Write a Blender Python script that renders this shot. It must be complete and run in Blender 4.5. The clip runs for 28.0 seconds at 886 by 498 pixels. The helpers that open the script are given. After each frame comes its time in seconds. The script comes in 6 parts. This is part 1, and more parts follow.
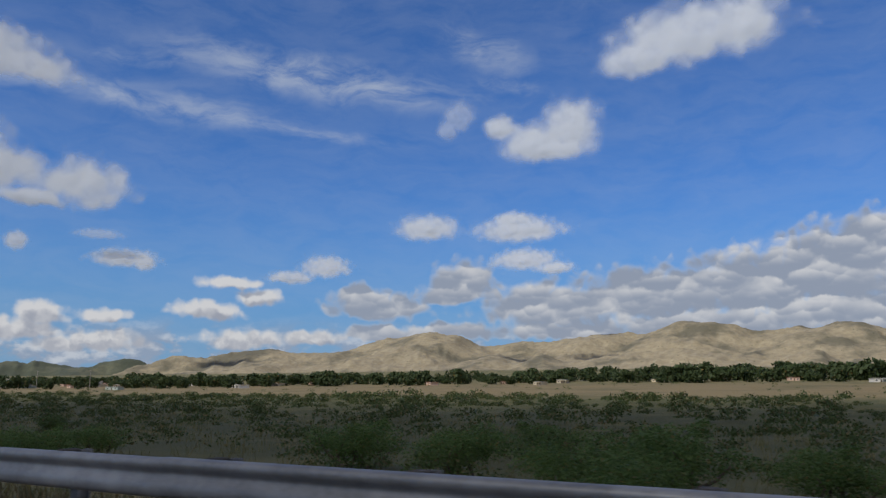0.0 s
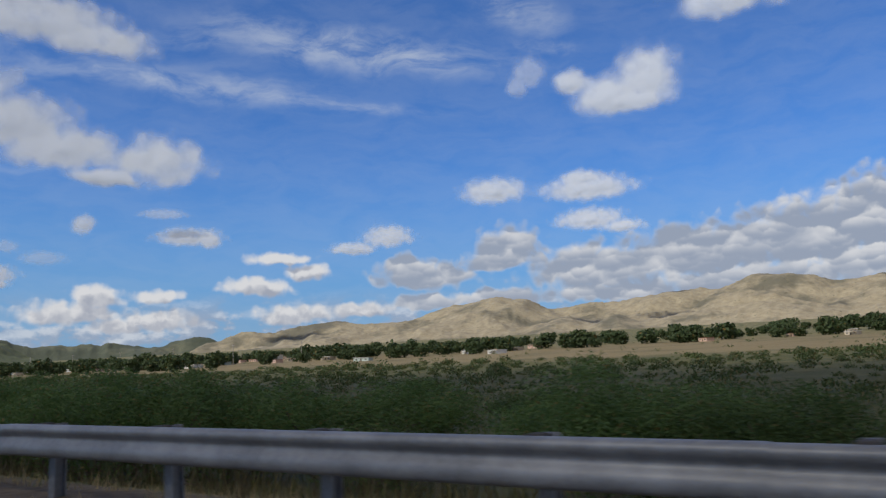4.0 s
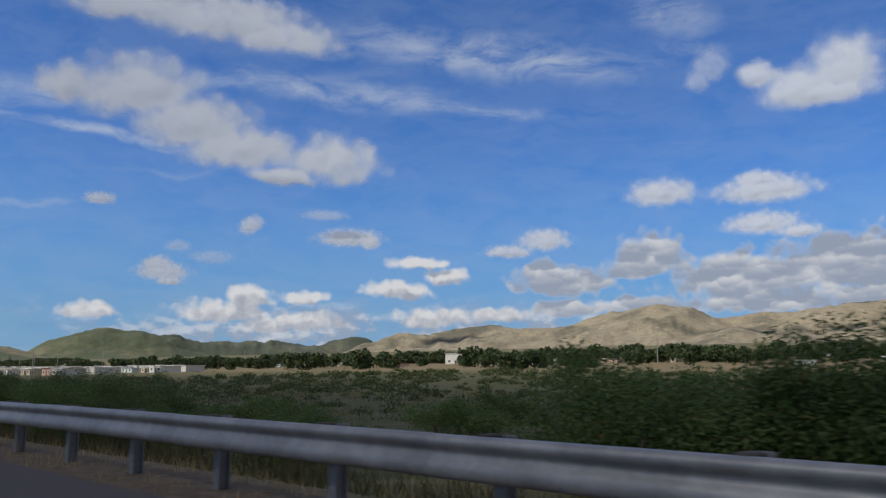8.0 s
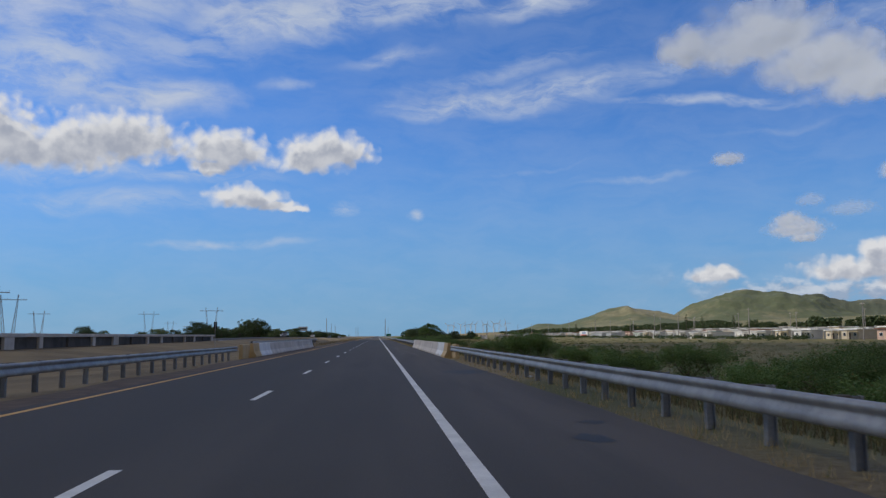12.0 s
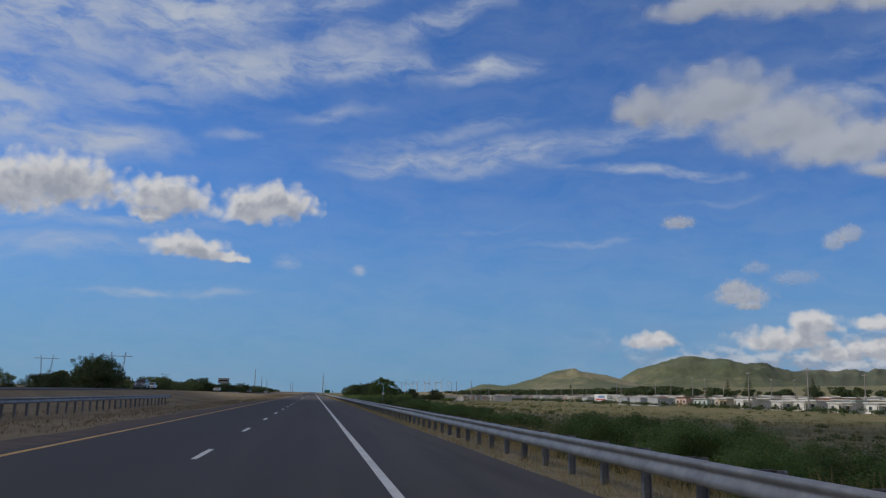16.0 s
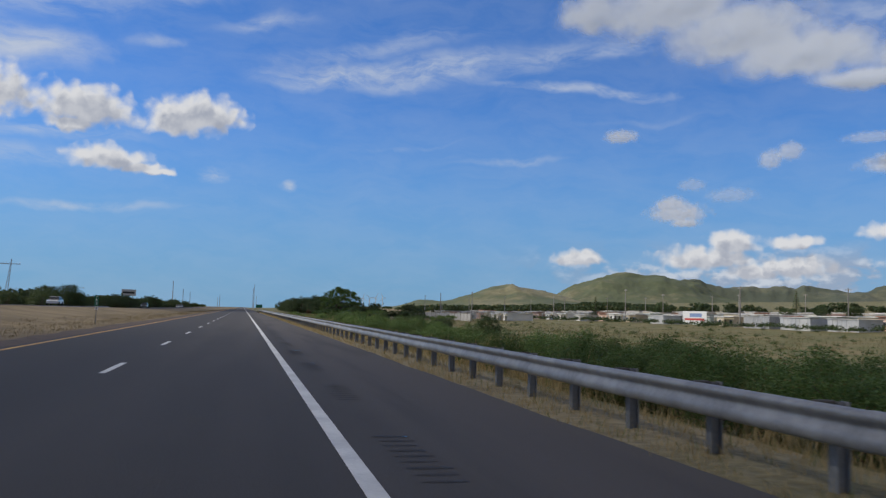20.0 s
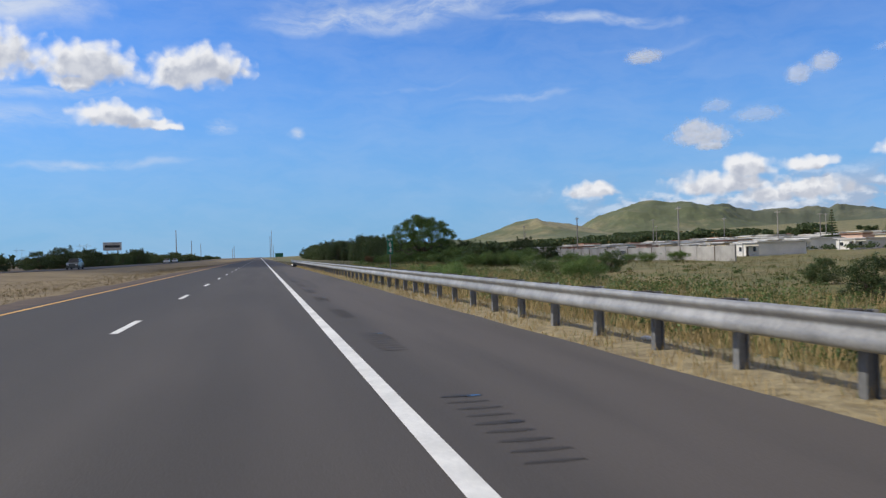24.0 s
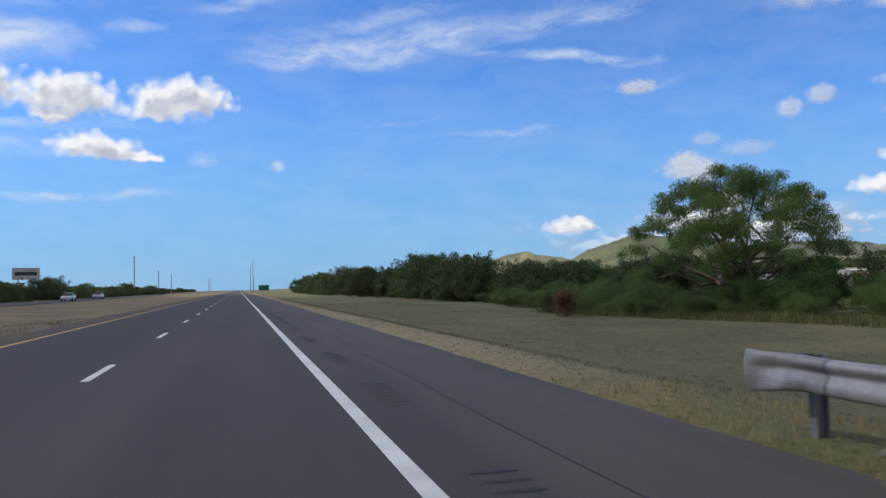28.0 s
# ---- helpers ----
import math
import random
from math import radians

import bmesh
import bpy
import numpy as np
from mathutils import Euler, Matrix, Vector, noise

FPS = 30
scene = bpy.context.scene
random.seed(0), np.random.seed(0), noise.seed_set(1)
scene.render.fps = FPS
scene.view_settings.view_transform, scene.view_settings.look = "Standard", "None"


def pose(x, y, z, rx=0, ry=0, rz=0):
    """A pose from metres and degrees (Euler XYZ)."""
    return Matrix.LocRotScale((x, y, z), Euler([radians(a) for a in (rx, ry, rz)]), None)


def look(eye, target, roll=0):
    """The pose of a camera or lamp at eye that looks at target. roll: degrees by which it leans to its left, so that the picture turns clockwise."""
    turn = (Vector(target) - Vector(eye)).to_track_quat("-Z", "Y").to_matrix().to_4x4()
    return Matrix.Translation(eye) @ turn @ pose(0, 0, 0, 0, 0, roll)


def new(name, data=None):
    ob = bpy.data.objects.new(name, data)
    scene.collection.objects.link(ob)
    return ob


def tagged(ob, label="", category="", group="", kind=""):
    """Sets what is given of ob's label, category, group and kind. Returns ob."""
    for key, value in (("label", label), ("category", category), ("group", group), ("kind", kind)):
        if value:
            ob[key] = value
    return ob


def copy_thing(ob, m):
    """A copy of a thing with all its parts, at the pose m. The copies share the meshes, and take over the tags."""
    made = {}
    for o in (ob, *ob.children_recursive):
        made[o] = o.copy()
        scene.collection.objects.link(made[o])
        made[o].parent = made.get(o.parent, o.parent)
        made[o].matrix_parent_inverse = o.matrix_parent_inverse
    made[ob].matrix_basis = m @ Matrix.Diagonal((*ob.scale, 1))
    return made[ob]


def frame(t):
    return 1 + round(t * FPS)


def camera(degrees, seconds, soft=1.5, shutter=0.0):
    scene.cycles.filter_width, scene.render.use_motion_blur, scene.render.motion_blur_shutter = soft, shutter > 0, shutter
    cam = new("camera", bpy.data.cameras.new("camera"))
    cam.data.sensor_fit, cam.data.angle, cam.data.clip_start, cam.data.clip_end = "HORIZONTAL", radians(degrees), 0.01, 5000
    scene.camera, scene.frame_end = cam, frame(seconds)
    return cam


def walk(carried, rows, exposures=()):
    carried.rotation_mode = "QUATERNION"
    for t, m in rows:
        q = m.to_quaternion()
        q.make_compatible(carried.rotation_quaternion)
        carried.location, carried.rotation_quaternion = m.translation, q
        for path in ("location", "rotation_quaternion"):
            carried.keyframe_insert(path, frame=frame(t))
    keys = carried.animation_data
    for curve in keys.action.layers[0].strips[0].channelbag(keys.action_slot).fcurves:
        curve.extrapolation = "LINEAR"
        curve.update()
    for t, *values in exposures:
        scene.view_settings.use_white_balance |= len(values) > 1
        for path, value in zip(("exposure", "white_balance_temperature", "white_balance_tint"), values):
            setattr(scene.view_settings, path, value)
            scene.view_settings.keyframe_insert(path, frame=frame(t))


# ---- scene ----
FOV = 55.7
cam = camera(FOV, 28.0, soft=1.35, shutter=0.05)
# seconds, x, y, z in metres, then heading (left of the road's axis), tilt up and lean in degrees
PATH = [
    (0, -0.12, -0.14, 1.18, -58.05, 10.18, 0.49),
    (0.5, -0.12, 15.06, 1.18, -57.72, 9.71, 0.61),
    (1, -0.12, 30.29, 1.17, -56.98, 8.92, -1.09),
    (1.5, -0.12, 45.54, 1.15, -54.85, 7.29, -1.13),
    (2, -0.12, 60.82, 1.13, -53.84, 6.02, -0.80),
    (2.5, -0.10, 76.19, 1.14, -55.46, 9.09, -2.77),
    (4.5, -0.02, 137.74, 1.15, -54.54, 7.74, -1.33),
    (5, 0.00, 153.13, 1.14, -54.06, 8.36, 0.36),
    (5.5, 0.02, 168.17, 1.16, -53.09, 8.71, 0.89),
    (6, 0.05, 183.30, 1.17, -52.35, 9.07, 0.40),
    (6.5, 0.07, 198.67, 1.17, -50.38, 9.28, 0.43),
    (7, 0.10, 214.04, 1.16, -48.64, 9.02, -0.07),
    (7.5, 0.13, 229.41, 1.15, -46.81, 8.67, -0.86),
    (8, 0.16, 244.77, 1.13, -45.42, 8.50, 0.22),
    (8.5, 0.17, 260.07, 1.17, -44.80, 8.28, -0.55),
    (9, 0.19, 275.36, 1.20, -42.14, 6.63, -1.56),
    (9.5, 0.25, 290.71, 1.22, -35.21, 6.56, -4.07),
    (10, 0.29, 306.04, 1.23, -25.90, 6.15, -5.96),
    (10.5, 0.21, 321.81, 1.24, -17.66, 5.96, -3.97),
    (11, 0.13, 337.56, 1.26, -11.75, 6.57, -1.20),
    (11.5, 0.08, 352.85, 1.29, -9.05, 6.19, -0.08),
    (12, 0.03, 368.14, 1.32, -4.45, 5.91, -0.16),
    (12.5, -0.01, 383.44, 1.33, -3.72, 7.40, 0.22),
    (13, -0.04, 398.73, 1.34, -5.36, 9.60, 0.82),
    (13.5, -0.07, 413.90, 1.35, -6.13, 10.21, 2.61),
    (15.5, -0.19, 474.67, 1.39, -5.82, 10.67, 0.95),
    (16, -0.21, 489.88, 1.41, -8.36, 9.91, 1.59),
    (16.5, -0.19, 505.18, 1.40, -9.25, 8.63, 1.79),
    (17, -0.09, 520.48, 1.36, -9.82, 8.12, 1.31),
    (17.5, -0.07, 535.82, 1.39, -11.68, 10.64, 3.15),
    (18, -0.05, 551.18, 1.43, -13.21, 10.76, 6.67),
    (18.5, -0.04, 566.56, 1.42, -14.12, 12.75, 6.23),
    (19, -0.02, 581.94, 1.41, -13.22, 10.18, 5.08),
    (19.5, 0.00, 597.26, 1.37, -13.52, 7.67, 3.78),
    (20, 0.02, 612.59, 1.34, -13.24, 4.35, 1.68),
    (20.5, 0.04, 628.09, 1.31, -11.80, 2.12, 0.99),
    (21, 0.06, 643.59, 1.28, -11.35, 1.02, -0.12),
    (21.5, 0.04, 659.07, 1.27, -10.65, 0.35, 0.37),
    (23.5, -0.04, 720.96, 1.26, -12.26, 0.65, -0.77),
    (24, -0.06, 736.42, 1.26, -12.31, 0.25, -1.40),
    (24.5, -0.11, 752.04, 1.30, -12.92, 2.24, -0.86),
    (25, -0.16, 767.64, 1.35, -13.59, 2.76, -1.28),
    (25.5, -0.20, 783.21, 1.35, -14.12, 2.91, -2.04),
    (26, -0.24, 798.75, 1.35, -13.73, 0.77, -1.31),
    (26.5, -0.23, 814.04, 1.35, -14.02, 0.93, -1.47),
    (27, -0.22, 829.27, 1.35, -13.96, 1.75, -3.23),
    (27.5, -0.21, 844.46, 1.37, -14.07, 2.51, -2.25),
    (28, -0.21, 859.57, 1.38, -13.72, 2.54, -1.07),
]
walk(cam, [(t, pose(x, y, z, 90 + p, 0, h) @ pose(0, 0, 0, 0, 0, r)) for t, x, y, z, h, p, r in PATH],
     exposures=[(0, -0.42), (1, -0.42), (2, -0.22), (5, -0.28), (8, -0.33), (11, -0.24), (13, -0.2), (16, -0.5), (17, -0.4), (18.5, -0.48), (20, -0.22), (21.5, 0.1), (24, 0.1), (25, 0.06), (26, -0.04), (27, 0.18), (28, 0.2)])

# ------------------------------------------------------------------ node helpers


def node(nt, kind, *ins, operation=""):
    """A shader node with its inputs given in order (None: left alone; a socket: linked)."""
    n = nt.nodes.new(kind)
    if operation:
        n.operation = operation
    for slot, value in zip(n.inputs, ins):
        if value is None:
            continue
        if isinstance(value, bpy.types.NodeSocket):
            nt.links.new(value, slot)
        else:
            slot.default_value = value
    return n


def calc(nt, op, a, b=None, c=None):
    return node(nt, "ShaderNodeMath", a, b, c, operation=op).outputs[0]


def vec(nt, op, a, b=None):
    n = node(nt, "ShaderNodeVectorMath", a, b, operation=op)
    return n.outputs["Value"] if op in ("LENGTH", "DOT_PRODUCT", "DISTANCE") else n.outputs[0]


def grade(nt, value, a, b, lo=0.0, hi=1.0, smooth=True):
    n = nt.nodes.new("ShaderNodeMapRange")
    n.interpolation_type = "SMOOTHSTEP" if smooth else "LINEAR"
    nt.links.new(value, n.inputs[0])
    for k, v in zip((1, 2, 3, 4), (a, b, lo, hi)):
        n.inputs[k].default_value = v
    return n.outputs[0]


def blend(nt, fac, a, b, kind="MIX"):
    n = nt.nodes.new("ShaderNodeMix")
    n.data_type, n.blend_type = "RGBA", kind
    for slot, value in ((n.inputs[0], fac), (n.inputs[6], a), (n.inputs[7], b)):
        if isinstance(value, bpy.types.NodeSocket):
            nt.links.new(value, slot)
        else:
            slot.default_value = (*value, 1) if isinstance(value, tuple) and len(value) == 3 else value
    return n.outputs[2]


def grain(nt, where, scale, detail=4.0, rough=0.55, colour=False, distort=0.0):
    n = nt.nodes.new("ShaderNodeTexNoise")
    if where is not None:
        nt.links.new(where, n.inputs["Vector"])
    n.inputs["Scale"].default_value, n.inputs["Detail"].default_value = scale, detail
    n.inputs["Roughness"].default_value, n.inputs["Distortion"].default_value = rough, distort
    return n.outputs["Color"] if colour else n.outputs["Fac"]


def puffs(nt, uv, blobs, ragged=0.9, fine=0.55, size=1.0, octaves=6):
    """How deep inside a group of soft cloud heaps a place lies: above 1 outside, less within. uv and blobs share one unit; size is that of a typical heap."""
    warp = vec(nt, "SUBTRACT", grain(nt, uv, 0.75 / size, 3, 0.5, colour=True), (0.5, 0.5, 0.5))
    warped = vec(nt, "ADD", uv, vec(nt, "MULTIPLY", warp, (1.1 * size * ragged, 0.9 * size * ragged, 0)))
    least = None
    for x, y, rx, ry in blobs:
        off = vec(nt, "MULTIPLY", vec(nt, "SUBTRACT", warped, (x, y - 0.15 * ry, 0)), (1 / rx, 1 / (1.1 * ry), 0))
        off = vec(nt, "MAXIMUM", off, vec(nt, "MULTIPLY", off, (-1.0, -1.45, 0)))   # flatter below than above
        far = vec(nt, "LENGTH", off)
        least = far if least is None else calc(nt, "SMOOTH_MIN", least, far, 0.3)
    bulge = nt.nodes.new("ShaderNodeTexVoronoi")    # round bulges at the rim
    bulge.voronoi_dimensions, bulge.feature = "2D", "SMOOTH_F1"
    nt.links.new(warped, bulge.inputs["Vector"])
    bulge.inputs["Scale"].default_value, bulge.inputs["Smoothness"].default_value = 1.5 / size, 0.5
    curl = grain(nt, warped, 1.5 / size, octaves, 0.54)
    rim = calc(nt, "ADD", calc(nt, "MULTIPLY", calc(nt, "SUBTRACT", bulge.outputs["Distance"], 0.45), fine), calc(nt, "MULTIPLY", calc(nt, "SUBTRACT", curl, 0.5), 1.3 * fine))
    return calc(nt, "ADD", least, rim)


# ------------------------------------------------------------------ sky, sun
SUN_TURN, SUN_UP = 72.0, 42.0   # degrees left of the road's axis, and above the horizon
to_sun = Vector((-math.sin(radians(SUN_TURN)) * math.cos(radians(SUN_UP)), math.cos(radians(SUN_TURN)) * math.cos(radians(SUN_UP)), math.sin(radians(SUN_UP))))

# heaps of far cloud: degrees right of the road's axis, degrees up, half width, half height
CLOUDS_AHEAD = [(-3.62, 12.43, 3.28, 1.39), (-4.89, 11.66, 2.32, 0.85), (-10.37, 12.32, 3.17, 1.39), (-11.16, 11.08, 1.54, 0.5), (-16.5, 12.64, 3.67, 1.78),
                (-19.3, 12.1, 3.28, 1.93), (-9.09, 9.24, 2.55, 0.85), (-5.99, 8.45, 1.31, 0.35), (-25.55, 12.49, 4.25, 2.7), (-22.5, 11.6, 3.5, 1.4), (-6.8, 8.7, 1.6, 0.4)]
CLOUDS_HILLS = [(22.5, 3.9, 1.9, 0.55), (32.34, 5.16, 1.62, 0.8), (30.75, 4.1, 3.4, 0.75), (36.08, 5.07, 1.62, 0.45), (35.93, 3.52, 3.0, 0.7), (33.89, 3.22, 2.0, 0.5),
                (43.72, 7.48, 2.39, 0.46), (42.38, 5.62, 2.39, 0.7), (45.66, 6.61, 1.74, 0.54), (44.9, 3.83, 2.9, 0.7), (49.14, 4.07, 2.32, 0.62)]
CLOUDS_EAST = [(53.73, 4.47, 2.32, 0.77), (53.76, 6.3, 3.9, 1.1), (52.44, 7.04, 1.54, 0.7), (59.6, 8.0, 2.5, 1.6), (58.66, 7.2, 2.32, 0.97), (65.64, 6.37, 5.41, 1.74), (72.02, 7.04, 5.79, 2.12),
               (78.45, 7.58, 5.79, 2.51), (83.48, 8.41, 5.41, 2.9), (86.11, 9.95, 3.48, 2.12), (83.92, 5.6, 6.56, 1.54), (75.54, 5.12, 7.72, 1.35), (66.37, 4.66, 4.63, 0.7), (58.7, 4.6, 4.0, 0.6)]
# threads of high thin cloud: degrees right, degrees up, half length, half width, slant, strength
WISPS_AHEAD = [(-20.5, 22.8, 10.0, 3.6, 0, 1.0), (-10.0, 24.0, 9.0, 2.3, 10, 1.0), (-7.0, 21.0, 7.0, 1.7, 8, 0.95), (0.5, 21.8, 9.5, 1.3, 3, 0.85), (11.0, 22.1, 3.4, 0.9, 8, 1.0), (8.0, 25.4, 6.0, 0.9, 20, 0.8),
               (-1.5, 25.3, 5.0, 1.0, 12, 0.8), (-15.5, 15.8, 5.5, 1.1, 3, 0.9), (-21.5, 16.8, 6.0, 2.6, 0, 0.85), (5.5, 15.6, 5.5, 0.75, 5, 0.9), (11.0, 16.3, 6.5, 1.1, 7, 1.0), (18.5, 17.0, 7.5, 1.1, 10, 0.55),
               (22.0, 15.1, 6.5, 0.36, -3, 0.8), (24.0, 17.7, 6.0, 0.6, 9, 0.6), (8.0, 17.7, 7.5, 0.7, 10, 0.5), (0.5, 18.9, 3.5, 0.55, 8, 0.55), (-6.0, 16.9, 1.8, 0.4, 8, 0.55), (-14.0, 19.0, 9.0, 1.6, 4, 0.55),
               (-17.0, 8.6, 8.0, 0.85, 2, 0.6), (-10.0, 6.05, 5.5, 0.32, 2, 0.7), (-20.0, 10.3, 7.0, 0.7, 3, 0.7), (-12.0, 10.3, 5.0, 0.5, 4, 0.6), (11.0, 11.3, 5.0, 0.22, 6, 0.22), (18.0, 10.3, 3.6, 0.28, 3, 0.45), (26.6, 13.2, 5.0, 0.25, 6, 0.22), (31.0, 19.0, 10.0, 0.6, 6, 0.4), (38.0, 21.5, 8.0, 0.7, 4, 0.35)]
WISPS_EAST = [(-2.4, 8.6, 1.1, 0.5, -8, 1.0), (2.7, 8.2, 0.5, 0.4, -30, 0.9), (48.2, 21.4, 11.2, 1.5, -5, 0.75), (54.6, 20.6, 3.8, 0.9, -6, 0.8), (36.3, 18.9, 12.7, 0.9, -4, 0.6), (45.1, 18.1, 9.3, 0.5, -5, 0.6), (61.1, 23.4, 3.8, 1.3, -20, 0.55), (63.0, 21.0, 2.5, 0.5, -10, 0.5)]

world = bpy.data.worlds.new("sky")
scene.world = world
world.use_nodes = True
wt = world.node_tree
wt.nodes.clear()
sky = node(wt, "ShaderNodeTexSky")
sky.sky_type, sky.sun_disc, sky.sun_elevation, sky.sun_rotation = "NISHITA", False, radians(SUN_UP), radians(-SUN_TURN)
sky.altitude, sky.air_density, sky.dust_density, sky.ozone_density = 20.0, 1.0, 0.1, 3.0
there = node(wt, "ShaderNodeTexCoord").outputs["Generated"]
way = node(wt, "ShaderNodeSeparateXYZ", there)
turn = calc(wt, "MULTIPLY", calc(wt, "ARCTAN2", way.outputs[0], way.outputs[1]), 57.2958)
rise = calc(wt, "MULTIPLY", calc(wt, "ARCSINE", way.outputs[2]), 57.2958)
uv = node(wt, "ShaderNodeCombineXYZ", turn, rise, 0.0).outputs[0]
blue = blend(wt, 1.0, sky.outputs[0], (0.49, 0.92, 1.54), "MULTIPLY")
blue = blend(wt, grade(wt, rise, 16.0, 0.0, 0.0, 0.75), blue, (1.9, 4.0, 6.9))

heaps = CLOUDS_AHEAD + CLOUDS_HILLS
deep = puffs(wt, uv, heaps, 0.85, 0.48, 1.25)
above = puffs(wt, vec(wt, "ADD", uv, (-0.3, 0.55, 0)), heaps, 0.85, 0.48, 1.25)
cover = grade(wt, deep, 1.2, 0.55)
shade = calc(wt, "MULTIPLY", grade(wt, above, 1.0, 0.5), grade(wt, grain(wt, uv, 0.7, 3, 0.5), 0.3, 0.7, 0.45, 1.0))
foot = calc(wt, "MULTIPLY", grade(wt, turn, 16.0, 22.0), grade(wt, rise, 5.0, 3.4, 0.0, 0.75))
shade = calc(wt, "MAXIMUM", shade, calc(wt, "MULTIPLY", foot, grade(wt, grain(wt, uv, 0.9, 3, 0.5), 0.62, 0.38)))
white = blend(wt, shade, (8.6, 8.7, 9.0), (4.4, 4.8, 5.8))
# the broken bank over the eastern hills: rows of bright heaps with grey bases
bank = puffs(wt, uv, CLOUDS_EAST, 0.85, 0.5, 1.4)
bank_cover = grade(wt, bank, 1.15, 0.62, 0.0, 0.97)
lumps = wt.nodes.new("ShaderNodeTexVoronoi")
lumps.voronoi_dimensions, lumps.feature = "2D", "SMOOTH_F1"
wt.links.new(vec(wt, "ADD", vec(wt, "MULTIPLY", uv, (0.55, 1.0, 0)), vec(wt, "MULTIPLY", grain(wt, uv, 0.9, 3, 0.5, colour=True), (0.9, 0.7, 0))), lumps.inputs["Vector"])
lumps.inputs["Scale"].default_value, lumps.inputs["Detail"].default_value, lumps.inputs["Roughness"].default_value, lumps.inputs["Smoothness"].default_value = 0.75, 1.5, 0.4, 0.5
cell = node(wt, "ShaderNodeSeparateXYZ", lumps.outputs["Position"])
own_y = calc(wt, "SUBTRACT", calc(wt, "ADD", rise, 0.35), cell.outputs[1])      # height within its own heap
lit = calc(wt, "MULTIPLY", grade(wt, own_y, -0.2, 0.6), grade(wt, grain(wt, uv, 0.35, 3, 0.5), 0.3, 0.58, 0.4, 1.0))
bank_white = blend(wt, lit, (3.9, 4.5, 5.7), (8.5, 8.6, 8.9))
bank_white = blend(wt, grade(wt, bank, 0.7, 1.05, 0.0, 0.6), bank_white, (8.1, 8.3, 8.7))
# small broken heaps along the horizon of the hills
low = calc(wt, "MULTIPLY", grade(wt, turn, 14.0, 32.0), calc(wt, "MULTIPLY", grade(wt, rise, 5.6, 3.2), grade(wt, turn, 88.0, 70.0)))
heap_map = grain(wt, vec(wt, "MULTIPLY", uv, (0.6, 1.0, 0)), 0.62, 5, 0.52)
heap_up = grain(wt, vec(wt, "MULTIPLY", vec(wt, "ADD", uv, (0, 0.45, 0)), (0.6, 1.0, 0)), 0.62, 5, 0.52)
low_cover = calc(wt, "MULTIPLY", low, grade(wt, heap_map, 0.45, 0.58, 0.1, 0.75))
low_white = blend(wt, grade(wt, calc(wt, "SUBTRACT", heap_map, heap_up), -0.02, 0.15), (4.2, 4.8, 6.1), (8.3, 8.4, 8.8))
lean = vec(wt, "ADD", uv, vec(wt, "MULTIPLY", vec(wt, "SUBTRACT", grain(wt, uv, 0.16, 4, 0.55, colour=True), (0.5, 0.5, 0.5)), (5.0, 2.4, 0)))
thin = None
for x, y, rx, ry, slant, strong in WISPS_AHEAD + WISPS_EAST:
    own = node(wt, "ShaderNodeMapping", lean, (x, y, 0), (0, 0, radians(slant)), (rx, ry, 1))
    own.vector_type = "TEXTURE"
    one = grade(wt, vec(wt, "LENGTH", own.outputs[0]), 1.55, 0.0, 0.0, strong)
    thin = one if thin is None else calc(wt, "SMOOTH_MAX", thin, one, 0.12)
fine_map = node(wt, "ShaderNodeMapping", lean, (0, 0, 0), (0, 0, radians(-7)), (0.22, 0.7, 1)).outputs[0]
fibre = grain(wt, fine_map, 0.9, 9, 0.64, distort=0.35)
strand = calc(wt, "MULTIPLY", thin, grade(wt, fibre, 0.3, 0.66, 0.06, 1.0))
sheet = blend(wt, calc(wt, "MULTIPLY", strand, 0.95), blue, (6.7, 7.4, 8.5))
# broad grey-white veils high ahead, thick in places
veil = None
for x, y, rx, ry, strong in ((-19.0, 23.6, 8.5, 3.4, 0.95), (-24.0, 20.0, 8.0, 3.0, 0.6), (-6.5, 21.8, 7.5, 1.9, 0.75), (1.5, 23.4, 6.0, 1.6, 0.6), (-15.0, 15.6, 8.0, 1.6, 0.55), (6.5, 16.0, 6.5, 1.3, 0.6)):
    off = vec(wt, "MULTIPLY", vec(wt, "SUBTRACT", lean, (x, y, 0)), (1 / rx, 1 / ry, 0))
    one = grade(wt, vec(wt, "LENGTH", off), 1.25, 0.1, 0.0, strong)
    veil = one if veil is None else calc(wt, "SMOOTH_MAX", veil, one, 0.1)
tuft = grain(wt, vec(wt, "MULTIPLY", lean, (0.35, 0.75, 0)), 0.55, 8, 0.62)
sheet = blend(wt, calc(wt, "MULTIPLY", veil, grade(wt, tuft, 0.36, 0.66, 0.1, 0.95)), sheet, blend(wt, grade(wt, tuft, 0.4, 0.75), (5.3, 6.1, 7.6), (7.6, 8.0, 8.8)))
whole = blend(wt, low_cover, sheet, low_white)
whole = blend(wt, bank_cover, whole, bank_white)
whole = blend(wt, cover, whole, white)
# broken cumulus over the rest of the sky, behind and high above the drive
beyond = calc(wt, "MAXIMUM", grade(wt, rise, 31.0, 45.0), calc(wt, "MAXIMUM", grade(wt, turn, -38.0, -52.0), grade(wt, turn, 97.0, 112.0)))
scatter_cloud = grade(wt, grain(wt, there, 3.2, 6, 0.6), 0.42, 0.56)
whole = blend(wt, calc(wt, "MULTIPLY", beyond, scatter_cloud), whole, (5.0, 4.6, 4.1))
node(wt, "ShaderNodeOutputWorld", node(wt, "ShaderNodeBackground", whole, 0.092).outputs[0])

